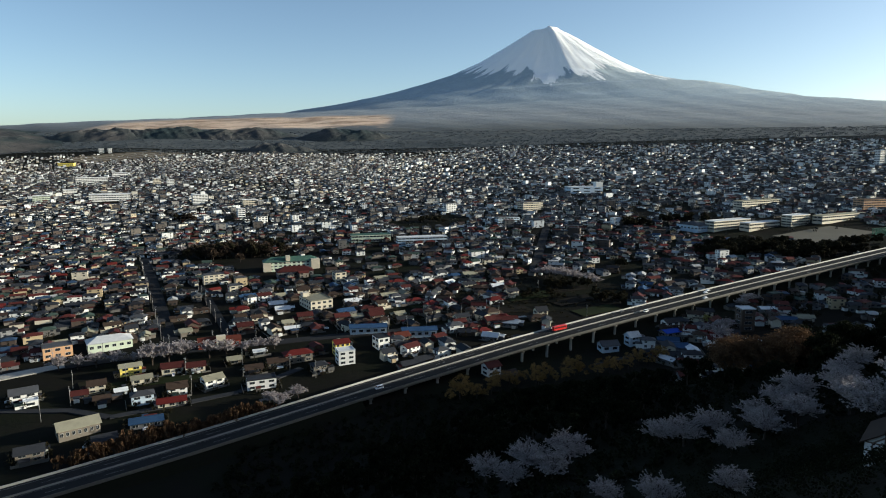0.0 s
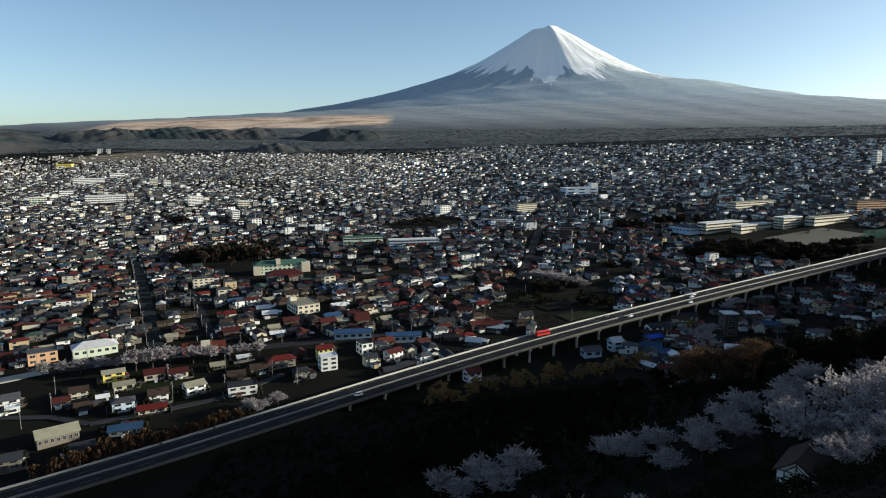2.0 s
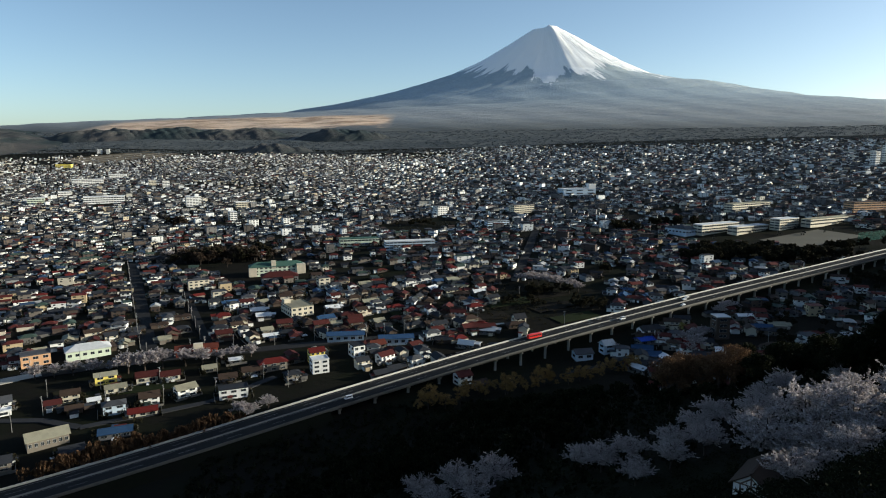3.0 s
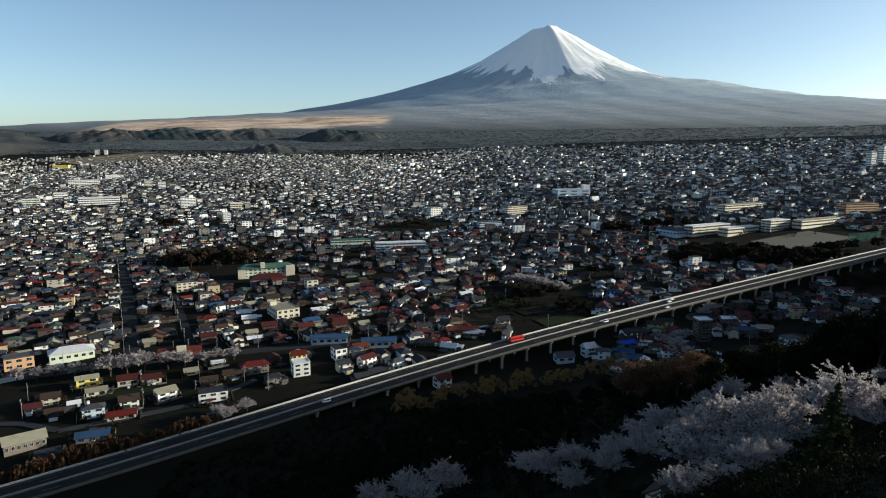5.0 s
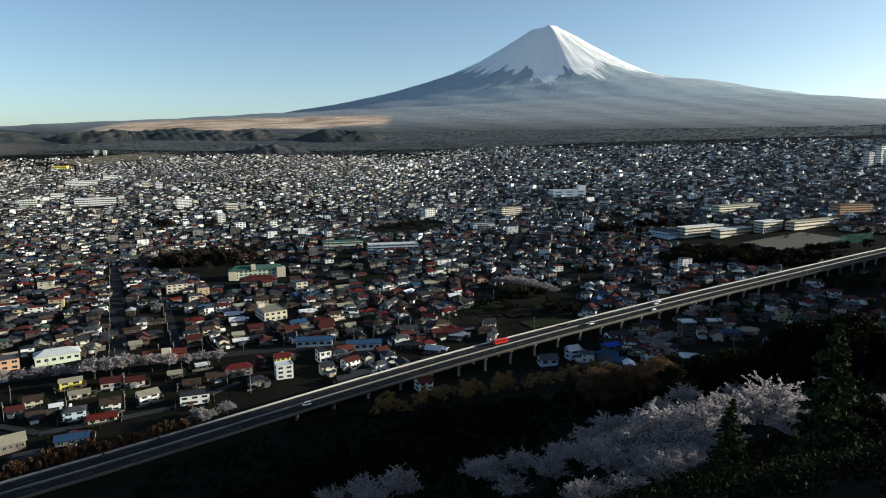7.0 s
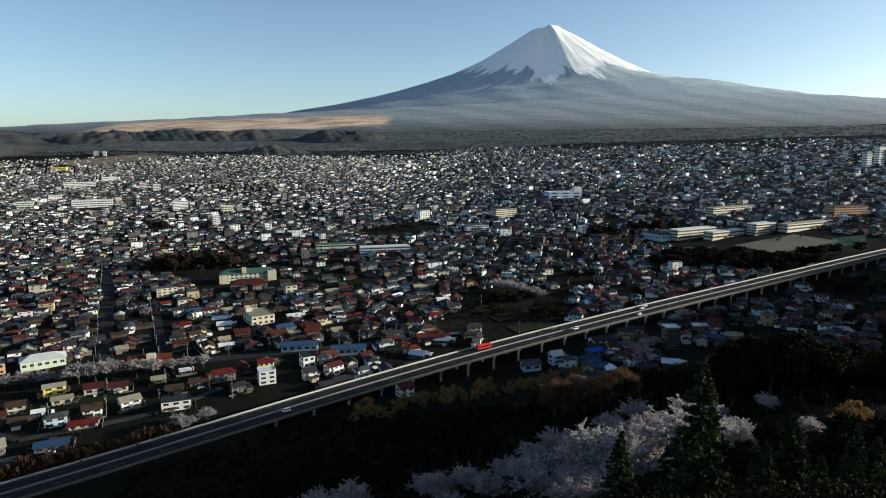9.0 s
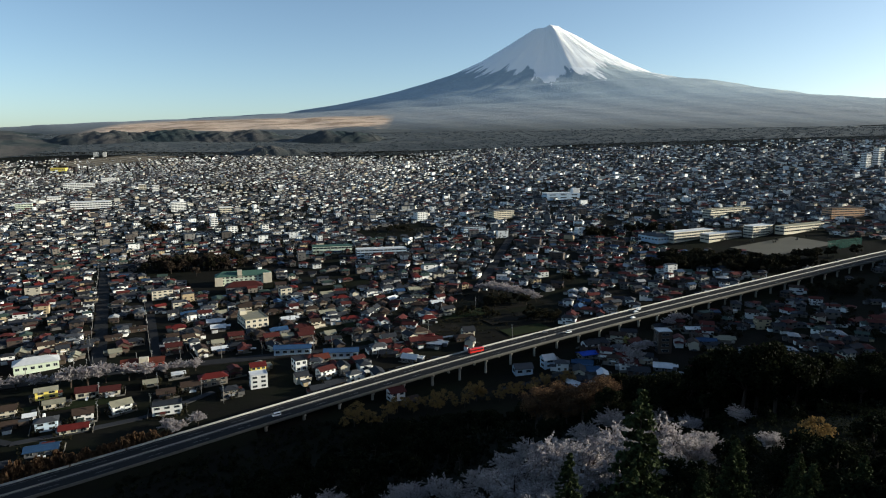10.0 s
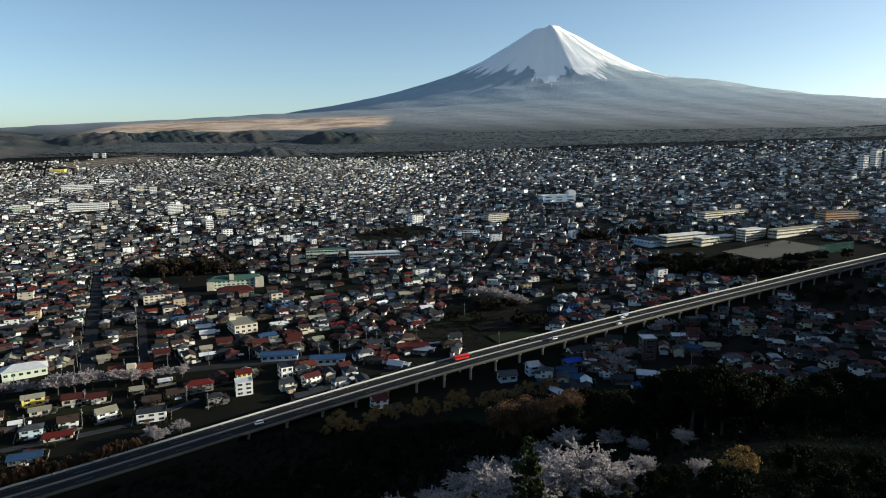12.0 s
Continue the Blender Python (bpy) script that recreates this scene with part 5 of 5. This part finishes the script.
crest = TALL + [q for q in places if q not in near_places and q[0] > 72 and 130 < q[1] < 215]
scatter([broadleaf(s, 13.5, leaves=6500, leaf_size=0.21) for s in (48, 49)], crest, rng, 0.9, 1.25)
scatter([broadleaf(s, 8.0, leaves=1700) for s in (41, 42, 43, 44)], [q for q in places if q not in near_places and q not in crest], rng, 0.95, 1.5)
# scrub that covers the spur, its tone blackened to carry the shade
rs = np.random.RandomState(77)
sx, sy = np.concatenate([rs.uniform(-130, 240, 9000), rs.uniform(15, 120, 2600)]), np.concatenate([rs.uniform(30, 345, 9000), rs.uniform(25, 112, 2600)])
far_enough = np.array([-110 < road_dist(a, b) < -HALF - 4 or float(spur_z(a, b)) > float(town_z(a, b)) + 1.5 and road_dist(a, b) < -HALF for a, b in zip(sx, sy)])
far_enough &= np.hypot(sx - 28, sy - 91) > 8.0
sx, sy = sx[far_enough], sy[far_enough]
sz = land_z(sx, sy)
close = (sy < 125) & (sx < 125)
tall = rs.uniform(1.2, 3.6, len(sx))
pts = np.concatenate([blob(rs, 60 if n else 26, (a, b, c + h * 0.5), (1.5, 1.5, 1.0 if n else h * 0.6), 0.2) for a, b, c, n, h in zip(sx, sy, sz, close, tall)])
sizes = np.concatenate([rs.uniform(0.07, 0.17, 60) if n else rs.uniform(0.2, 0.5, 26) for n in close])
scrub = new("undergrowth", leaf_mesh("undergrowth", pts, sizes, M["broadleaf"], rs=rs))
tagged(scrub, "undergrowth covering the wooded slope, blackened for its shade", "undergrowth", kind="stuff")
# brown leafless thicket
brown = [(59, 206), (62, 211), (65, 203), (67, 209), (70, 214), (71, 204), (74, 209), (77, 205), (64, 216), (80, 211), (55, 203), (75, 200), (69, 198)]
scatter([broadleaf(s, 9.5, "twigs", 4200, "bare_tree", "leafless brown tree with a rounded crown of fine twigs", "bare trees", 0.11, 0.40) for s in (51, 52, 53)], brown, rng, 1.35, 1.75)
# yellowish trees along the foot of the spur
M["catkin"] = leaf("catkin", (0.13, 0.085, 0.035), (0.30, 0.19, 0.07), 0.9, 0.2)
foot = []
for k in range(44):
    x = -30 + k * 3.1 + rng.uniform(-2, 2)
    foot.append((x, float(np.interp(x, [-40, 5, 56, 108], [326, 354, 371, 399])) + rng.uniform(-5, 6), rng.uniform(0.8, 1.5) * (0.85 + 0.3 * math.sin(k * 0.9))))
scatter([broadleaf(s, 8.0, "catkin", 2000, "bare_tree", "low yellow-brown tree just coming into bud", "budding trees", 0.13, 0.46) for s in (61, 62)], foot, rng, 0.5, 0.95)
scatter([broadleaf(71, 9.0, "spring", 1800, "willow_tree", "round yellow-green tree in new leaf", "budding trees", 0.24)], [(154, 452)], rng, 1, 1.01)
# the browner bud colour replaces leaf green, to paint this tree as shaded
scatter([broadleaf(72, 9.0, "catkin", 2600, "willow_tree", "yellow-green tree on the slope, its colour dulled for shade", "budding trees", 0.16)], [(86, 101, 0.75)], rng, 1, 1.01)
# brown shrubs on the town side of the expressway
shrubs = []
for k in range(40):
    x = -190 + k * 1.9
    i = int(np.argmin(np.abs(ROAD[:, 0] - x)))
    q = ROAD[i] + ROAD_SIDE[i] * rng.uniform(14, 21)
    shrubs.append((q[0], q[1]))
scatter([broadleaf(s, 4.6, "twigs", 900, "shrub", "brown leafless shrub beside the expressway", "shrubs", 0.16, 0.62, True) for s in (81, 82)], shrubs, rng, 1.1, 1.9)
# groves in the town
M["bare_wood"] = leaf("bare_wood", (0.022, 0.018, 0.014), (0.085, 0.060, 0.042), 0.9, 0.15)
bare, grove = [], []
for cx, cy, sx, sy, n in ((-290, 745, 26, 22, 44), (-245, 752, 26, 24, 40), (300, 705, 36, 20, 62), (250, 690, 14, 10, 10), (360, 676, 38, 14, 56), (430, 712, 30, 6, 10), (-45, 972, 34, 16, 14), (150, 655, 16, 12, 8), (388, 575, 30, 18, 44), (230, 880, 26, 12, 12),
                          (300, 900, 30, 8, 12), (255, 470, 60, 40, 16), (330, 500, 50, 40, 14), (205, 405, 40, 26, 10), (70, 575, 22, 10, 16), (95, 530, 26, 12, 16), (40, 545, 20, 8, 10), (-420, 990, 12, 10, 10)):
    for _ in range(n):
        x, y = rng.gauss(cx, sx * 0.6), rng.gauss(cy, sy * 0.6)
        if abs(road_dist(x, y)) < HALF + 5:
            continue
        if cx < -180 and rng.random() < 0.75:
            bare.append((x, y, rng.uniform(1.2, 1.7)))
        else:
            grove.append((x, y, rng.uniform(1.1, 1.7)) if abs(cx) > 180 and cy > 600 else (x, y, rng.uniform(0.5, 1.0)))
scatter([broadleaf(s, 9.0, "shrub", 900, "tree", "dark tree in a grove among the houses", "town trees", 0.42) for s in (91, 92, 93)], grove, rng)
scatter([broadleaf(s, 9.0, "bare_wood", 2200, "bare_tree", "brown leafless tree in a grove beside the hall", "town trees", 0.2) for s in (94, 95)], bare, rng)

# hedges, gardens and small trees between the houses
rs = np.random.RandomState(5)
pts, sz = [], []
rng = random.Random(8)
for x, y, w, d, turn, s in SITES + YARD_SITES * 3:
    if y > 1500 or rng.random() < 0.25:
        continue
    for _ in range(6 if y < 640 else 3 if y < 900 else 1):
        a = rng.uniform(0, 2 * math.pi)
        px, py = x + math.cos(a) * (w * 0.62 + 1), y + math.sin(a) * (w * 0.62 + 1)
        if abs(road_dist(px, py)) < HALF + 2.5:
            continue
        h = (rng.uniform(0.8, 2.6) if rng.random() < 0.8 else rng.uniform(2.6, 4.2)) * s
        r = rng.uniform(0.8, 2.0) * s
        n = 26 if y < 900 else 10
        pts.append(blob(rs, n, (px, py, zat(px, py) + h * 0.7), (r, r, h), 0.3))
        sz.append(rs.uniform(0.25, 0.55, n) * (1 if y < 900 else 1.6))
for _ in range(150):
    px, py = rng.gauss(45, 34), rng.gauss(540, 32)
    if road_dist(px, py) < HALF + 4:
        continue
    r = rng.uniform(0.8, 2.4)
    pts.append(blob(rs, 40, (px, py, zat(px, py) + 0.9), (r * 1.6, r, rng.uniform(0.7, 1.8)), 0.3))
    sz.append(rs.uniform(0.18, 0.4, 40))
gardens = new("garden_shrubs", leaf_mesh("garden_shrubs", np.concatenate(pts), np.concatenate(sz), M["shrub"], rs=rs))
tagged(gardens, "dark hedges and garden shrubs between the houses", "shrubs", kind="stuff")

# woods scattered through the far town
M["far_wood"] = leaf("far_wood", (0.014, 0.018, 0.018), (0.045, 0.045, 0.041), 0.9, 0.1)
# paler, bluer twin of the tone above: distance haze put into the colour
M["hazed_belt"] = leaf("hazed_belt", (0.040, 0.050, 0.058), (0.095, 0.104, 0.110), 0.9, 0.1)


def clumps(seed, count, place, mat, label):
    """Clumps of trees, strewn by place(rs), which gives x, y, radius and height."""
    rs = np.random.RandomState(seed)
    pts, sz = [], []
    for _ in range(count):
        px, py, r, h = place(rs)
        z = float(town_z(px, py)) if py < 2385 else float(volcano_z(np.array([px]), np.array([py]))[0])
        pts.append(blob(rs, 16, (px, py, z + h * 0.8), (r, r, h), 0.3))
        sz.append(rs.uniform(0.45, 1.0, 16) * (1.0 if py < 2240 else 1.5))
    return tagged(new("far_trees", leaf_mesh("far_trees", np.concatenate(pts), np.concatenate(sz), mat, rs=rs)), label, "trees", kind="stuff")


def town_clump(rs):
    while True:
        y = rs.uniform(800, 2300)
        x = rs.uniform(-0.74, 0.74) * y
        if float(wave(np.array(x / 95.0), np.array(y / 80.0), 0.7)) > 0.3 or rs.rand() < 0.3:
            return x + rs.normal(0, 9), y + rs.normal(0, 7), rs.uniform(1.5, 4), rs.uniform(2, 4.5)


def belt_clump(rs):
    y = 2270 + 900 * rs.rand() ** 2.4
    return rs.uniform(-0.74, 0.74) * y, y, rs.uniform(6, 12), rs.uniform(1.0, 2.2)


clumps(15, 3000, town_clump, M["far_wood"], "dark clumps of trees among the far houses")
clumps(16, 7000, belt_clump, M["hazed_belt"], "belt of woods beyond the far houses, hazed blue-grey in colour")


# ---- vehicles ----
def on_road(px, offset):
    """Place and heading on the expressway at the station nearest to x, at an offset from its middle."""
    i = int(np.argmin(np.abs(ROAD[:, 0] - px)))
    q = ROAD[i] + ROAD_SIDE[i] * offset
    yaw = math.degrees(math.atan2(ROAD_SIDE[i, 1], ROAD_SIDE[i, 0])) - 90
    return q, yaw


def wheels(ob, xs, y, r):
    for x in xs:
        for s in (-1, 1):
            bm = bmesh.new()
            tube(bm, (x, s * y - 0.12, r), (x, s * y + 0.12, r), r, r, 12)
            w = part("wheel", bm, ob, "", M["tyre"])
            bm = bmesh.new()
            tube(bm, (x, s * (y + 0.121), r), (x, s * (y + 0.14), r), r * 0.55, r * 0.5, 10)
            part("rim", bm, w, "", M["steel"])


def coach(q, yaw):
    ob = new("coach")
    bm = bmesh.new()
    box(bm, 0, 0, 1.75, 11.8, 2.5, 2.9, 0, 0.22)
    part("body", bm, ob, "bright red body", M["bus_red"])
    for s in (-1, 1):
        for k in range(6):
            bm = bmesh.new()
            box(bm, -4.6 + k * 1.8, s * 1.26, 2.15, 1.68, 0.04, 0.95, 0, 0.015)
            part("window", bm, ob, "", M["glass"])
    bm = bmesh.new()
    box(bm, 5.9, 0, 2.0, 0.05, 2.2, 1.5, 0, 0.02)
    part("windscreen", bm, ob, "", M["glass"])
    bm = bmesh.new()
    box(bm, -1.5, 0, 3.3, 3.2, 1.8, 0.26, 0, 0.06)
    part("air_conditioner", bm, ob, "", M["bus_red"])
    wheels(ob, (-3.6, 3.9), 1.12, 0.5)
    ob.matrix_basis = pose(q[0], q[1], q[2] + 0.02, 0, 0, yaw)
    return tagged(ob, "bright red touring coach on the expressway", "coach")


def car(q, yaw, paint, label, van=False):
    ob = new("van" if van else "car")
    bm = bmesh.new()
    L, H = (4.8, 1.95) if van else (4.4, 1.45)
    box(bm, 0, 0, 0.62, L, 1.72, 0.75, 0, 0.12)
    part("body", bm, ob, "", M[paint])
    bm = bmesh.new()
    c = (-0.25, L * 0.82) if van else (-0.2, L * 0.58)
    box(bm, c[0], 0, (1.0 + H) / 2, c[1], 1.6, H - 0.95, 0, 0.16)
    part("cabin", bm, ob, "", M[paint])
    bm = bmesh.new()
    box(bm, c[0], 0, (1.05 + H) / 2, c[1] - 0.3, 1.64, H - 1.25, 0, 0.03)
    part("side_glass", bm, ob, "", M["glass"])
    bm = bmesh.new()
    box(bm, c[0] + c[1] / 2 - 0.04, 0, (1.05 + H) / 2, 0.14, 1.35, H - 1.2, 0, 0.03)
    part("windscreen", bm, ob, "", M["glass"])
    wheels(ob, (-L * 0.31, L * 0.31), 0.76, 0.31)
    ob.matrix_basis = pose(q[0], q[1], q[2] + 0.02, 0, 0, yaw)
    return tagged(ob, label, "van" if van else "car")


coach(*on_road(46, 4.6))
for x, o, paint, lab, van, back in ((112, -3.4, "car_white", "white van on the expressway", True, 180), (180, 3.4, "car_white", "white car on the expressway", False, 0),
                                    (186, 6.8, "car_white", "white car in the outer lane of the expressway", False, 0), (170, -6.8, "car_white", "white car crossing the viaduct", False, 180),
                                    (100, 6.8, "car_dark", "dark car on the expressway", False, 0), (-70, -3.6, "car_white", "white van on the expressway", True, 180)):
    q, yaw = on_road(x, o)
    car(q, yaw + back, paint, lab, van)


# ---- poles along the streets ----
def pole(h=11.0):
    ob = new("utility_pole")
    bm = bmesh.new()
    tube(bm, (0, 0, -0.8), (0, 0, h), 0.19, 0.12, 8)
    part("post", bm, ob, "", M["pole"])
    for z, w in ((h - 0.5, 1.9), (h - 1.4, 1.6)):
        bm = bmesh.new()
        box(bm, 0, 0.16, z, w, 0.1, 0.1)
        for s in (-0.8, -0.3, 0.3, 0.8):
            tube(bm, (s * w / 2, 0.16, z + 0.05), (s * w / 2, 0.16, z + 0.24), 0.05, 0.04, 6)
        part("crossarm", bm, ob, "", M["steel"])
    bm = bmesh.new()
    tube(bm, (0.42, 0, h - 3.2), (0.42, 0, h - 2.3), 0.26, 0.26, 8)
    part("transformer", bm, ob, "", M["steel"])
    return tagged(ob, "grey concrete utility pole with crossarms", "utility pole", "utility poles")


spots = []
for (ax, ay), (bx, by), half in STREETS[:4] + STREETS[5:]:
    dx, dy = bx - ax, by - ay
    L = math.hypot(dx, dy)
    for k in range(int(L // 28) + 1):
        t = min(1, k * 28 / L)
        spots.append((ax + dx * t - dy / L * (half + 0.8), ay + dy * t + dx / L * (half + 0.8)))
spots += [(-236, 338), (-205, 345), (-176, 352), (-150, 362), (-128, 384), (-248, 362), (-222, 372), (-190, 380), (-60, 462), (-20, 486), (10, 500), (-30, 500), (50, 560), (20, 545), (75, 480), (-240, 318),
          (130, 430), (215, 470), (250, 480), (290, 500), (330, 520), (200, 420), (-110, 372), (-160, 395)]
first = None
rng = random.Random(5)
for x, y in spots:
    m = pose(x, y, zat(x, y), rng.uniform(-1.5, 1.5), rng.uniform(-1.5, 1.5), rng.uniform(0, 180))
    if first is None:
        first = pole()
        first.matrix_basis = m
    else:
        copy_thing(first, m)

# ---- graves below the grove ----
rs = np.random.RandomState(9)
verts, faces = [], []
for k in range(150):
    x, y = rs.uniform(292, 338), 0
    y = 622 + (x - 292) * 0.5 + rs.uniform(0, 20)
    z, w, h = zat(x, y), rs.uniform(0.5, 0.9), rs.uniform(1.2, 2.2)
    i = len(verts)
    verts += [(x + a * w, y + b * w, z - 0.3 if c == 0 else z + h) for c in (0, 1) for a, b in ((-1, -1), (1, -1), (1, 1), (-1, 1))]
    faces += [(i, i + 1, i + 5, i + 4), (i + 1, i + 2, i + 6, i + 5), (i + 2, i + 3, i + 7, i + 6), (i + 3, i, i + 4, i + 7), (i + 4, i + 5, i + 6, i + 7)]
tagged(new("gravestones", mesh_of("gravestones", verts, faces, [M["concrete"]])), "rows of pale gravestones beside the trees", "gravestones", kind="stuff")

# the half-timbered hut among the cherries
hut = new("hut")
hut.matrix_basis = pose(29.6, 93.6, zat(27.0, 91.0) + 0.9, 0, 0, 48)
part("wall", walls_bm(8.5, 5.0, 2.9, 1.8, True), hut, "", M["wall_white"])
bm = bmesh.new()
gable_roof(bm, 8.5, 5.0, 2.9, 1.8, 0.6)
part("roof", bm, hut, "dark brown roof", M["roof_brown"])
for s in (-1, 1):
    bm = bmesh.new()
    for a, c in (((-2.4, 0.2), (2.4, 0.2)), ((-2.4, 2.8), (2.4, 2.8)), ((-1.5, 0.2), (-1.5, 2.8)), ((1.5, 0.2), (1.5, 2.8)), ((0, 0.2), (0, 4.5)), ((-1.5, 2.8), (0, 4.0)), ((1.5, 2.8), (0, 4.0)), ((-2.4, 1.5), (2.4, 1.5)), ((-1.5, 0.2), (0, 2.8)), ((1.5, 0.2), (0, 2.8))):
        tube(bm, (s * 4.28, a[0], a[1]), (s * 4.28, c[0], c[1]), 0.11, 0.11, 4)
    part("timber_frame", bm, hut, "dark timbers", M["door"])
tagged(hut, "pale half-timbered hut with a dark roof among cherries", "hut")

# ---- parked cars, carports and sheds between the houses ----
def parked_car(paint, label):
    ob = new("parked_car")
    bm = bmesh.new()
    box(bm, 0, 0, 0.65, 4.2, 1.7, 0.8, 0, 0.15)
    box(bm, -0.2, 0, 1.22, 2.5, 1.5, 0.5, 0, 0.18)
    part("body", bm, ob, "", M[paint])
    bm = bmesh.new()
    box(bm, -0.2, 0, 1.2, 2.2, 1.56, 0.3, 0, 0.03)
    part("glass", bm, ob, "", M["glass"])
    return tagged(ob, label, "car", "parked cars")


rng = random.Random(33)
kinds = [parked_car("car_white", "white car parked between the houses"), parked_car("car_dark", "dark car parked between the houses")]
placed = [0, 0]
for x, y, w, d, turn, s in near + YARD_SITES:
    if rng.random() > 0.34:
        continue
    a = radians(turn + rng.choice((0, 90, 180, 270)))
    px, py = x + math.cos(a) * 7.2, y + math.sin(a) * 6.6
    if any((px - q[0]) ** 2 + (py - q[1]) ** 2 < 36 for q in near + YARD_SITES) or not free(px, py, 1.0):
        continue
    k = 0 if rng.random() < 0.65 else 1
    m = pose(px, py, zat(px, py) + 0.25, 0, 0, turn + rng.choice((0, 90)))
    if placed[k]:
        copy_thing(kinds[k], m)
    else:
        kinds[k].matrix_basis, placed[k] = m, 1

verts, faces, fm = [], [], []
for x, y, w, d, turn, s in SITES + YARD_SITES * 2:
    if y > 820 or rng.random() < 0.3:
        continue
    for _ in range(rng.choice((1, 1, 2))):
        a = radians(turn) + rng.choice((0, 1, 2, 3)) * math.pi / 2 + rng.uniform(-0.5, 0.5)
        r = rng.uniform(5.2, 7.2)
        px, py = x + math.cos(a) * r, y + math.sin(a) * r
        if not free(px, py, 1.5):
            continue
        sw, sd, sh = rng.uniform(1.2, 2.8), rng.uniform(1.0, 2.0), rng.uniform(1.9, 2.6)
        z, ca, sa, k = zat(px, py), math.cos(radians(turn)), math.sin(radians(turn)), len(verts)
        for e, z0, z1, mt in ((0, -0.8, sh, 0), (0.3, sh, sh + 0.15, 1)):
            k = len(verts)
            for zz in (z0, z1):
                for qx, qy in ((-1, -1), (1, -1), (1, 1), (-1, 1)):
                    lx, ly = qx * (sw + e), qy * (sd + e)
                    verts.append((px + lx * ca - ly * sa, py + lx * sa + ly * ca, z + zz + (0.35 * (qy + 1) / 2 if zz >= sh else 0)))
            faces += [(k, k + 1, k + 5, k + 4), (k + 1, k + 2, k + 6, k + 5), (k + 2, k + 3, k + 7, k + 6), (k + 3, k, k + 4, k + 7), (k + 4, k + 5, k + 6, k + 7)]
            fm += [mt] * 5
tagged(new("sheds", mesh_of("sheds", verts, faces, [M["far_wall"], M["far_roof"]], fm)), "small sheds and carports crowded between the houses", "sheds", kind="stuff")

# low block walls round the gardens
verts, faces = [], []
for x, y, w, d, turn, s in near + YARD_SITES:
    ca, sa = math.cos(radians(turn)), math.sin(radians(turn))
    W, D = w / 2 + rng.uniform(1.6, 3.0), d / 2 + rng.uniform(1.6, 3.2)
    corners = [(-W, -D), (W, -D), (W, D), (-W, D)]
    for side in range(4):
        if rng.random() < 0.45:
            continue
        (ax, ay), (bx, by) = corners[side], corners[(side + 1) % 4]
        h = rng.uniform(0.8, 1.5)
        p = [(x + qx * ca - qy * sa, y + qx * sa + qy * ca) for qx, qy in ((ax, ay), (bx, by))]
        if not all(free(q[0], q[1], 0.5) for q in p):
            continue
        nx, ny = (p[1][1] - p[0][1]), -(p[1][0] - p[0][0])
        L = math.hypot(nx, ny)
        nx, ny = nx / L * 0.08, ny / L * 0.08
        k = len(verts)
        for q in p:
            z = zat(*q)
            for sg in (1, -1):
                verts += [(q[0] + sg * nx, q[1] + sg * ny, z - 0.4), (q[0] + sg * nx, q[1] + sg * ny, z + h)]
        faces += [(k, k + 4, k + 5, k + 1), (k + 2, k + 3, k + 7, k + 6), (k + 1, k + 5, k + 7, k + 3), (k, k + 1, k + 3, k + 2), (k + 4, k + 6, k + 7, k + 5)]
tagged(new("garden_walls", mesh_of("garden_walls", verts, faces, [M["dark_concrete"]])), "low grey block walls round the gardens", "walls", kind="stuff")
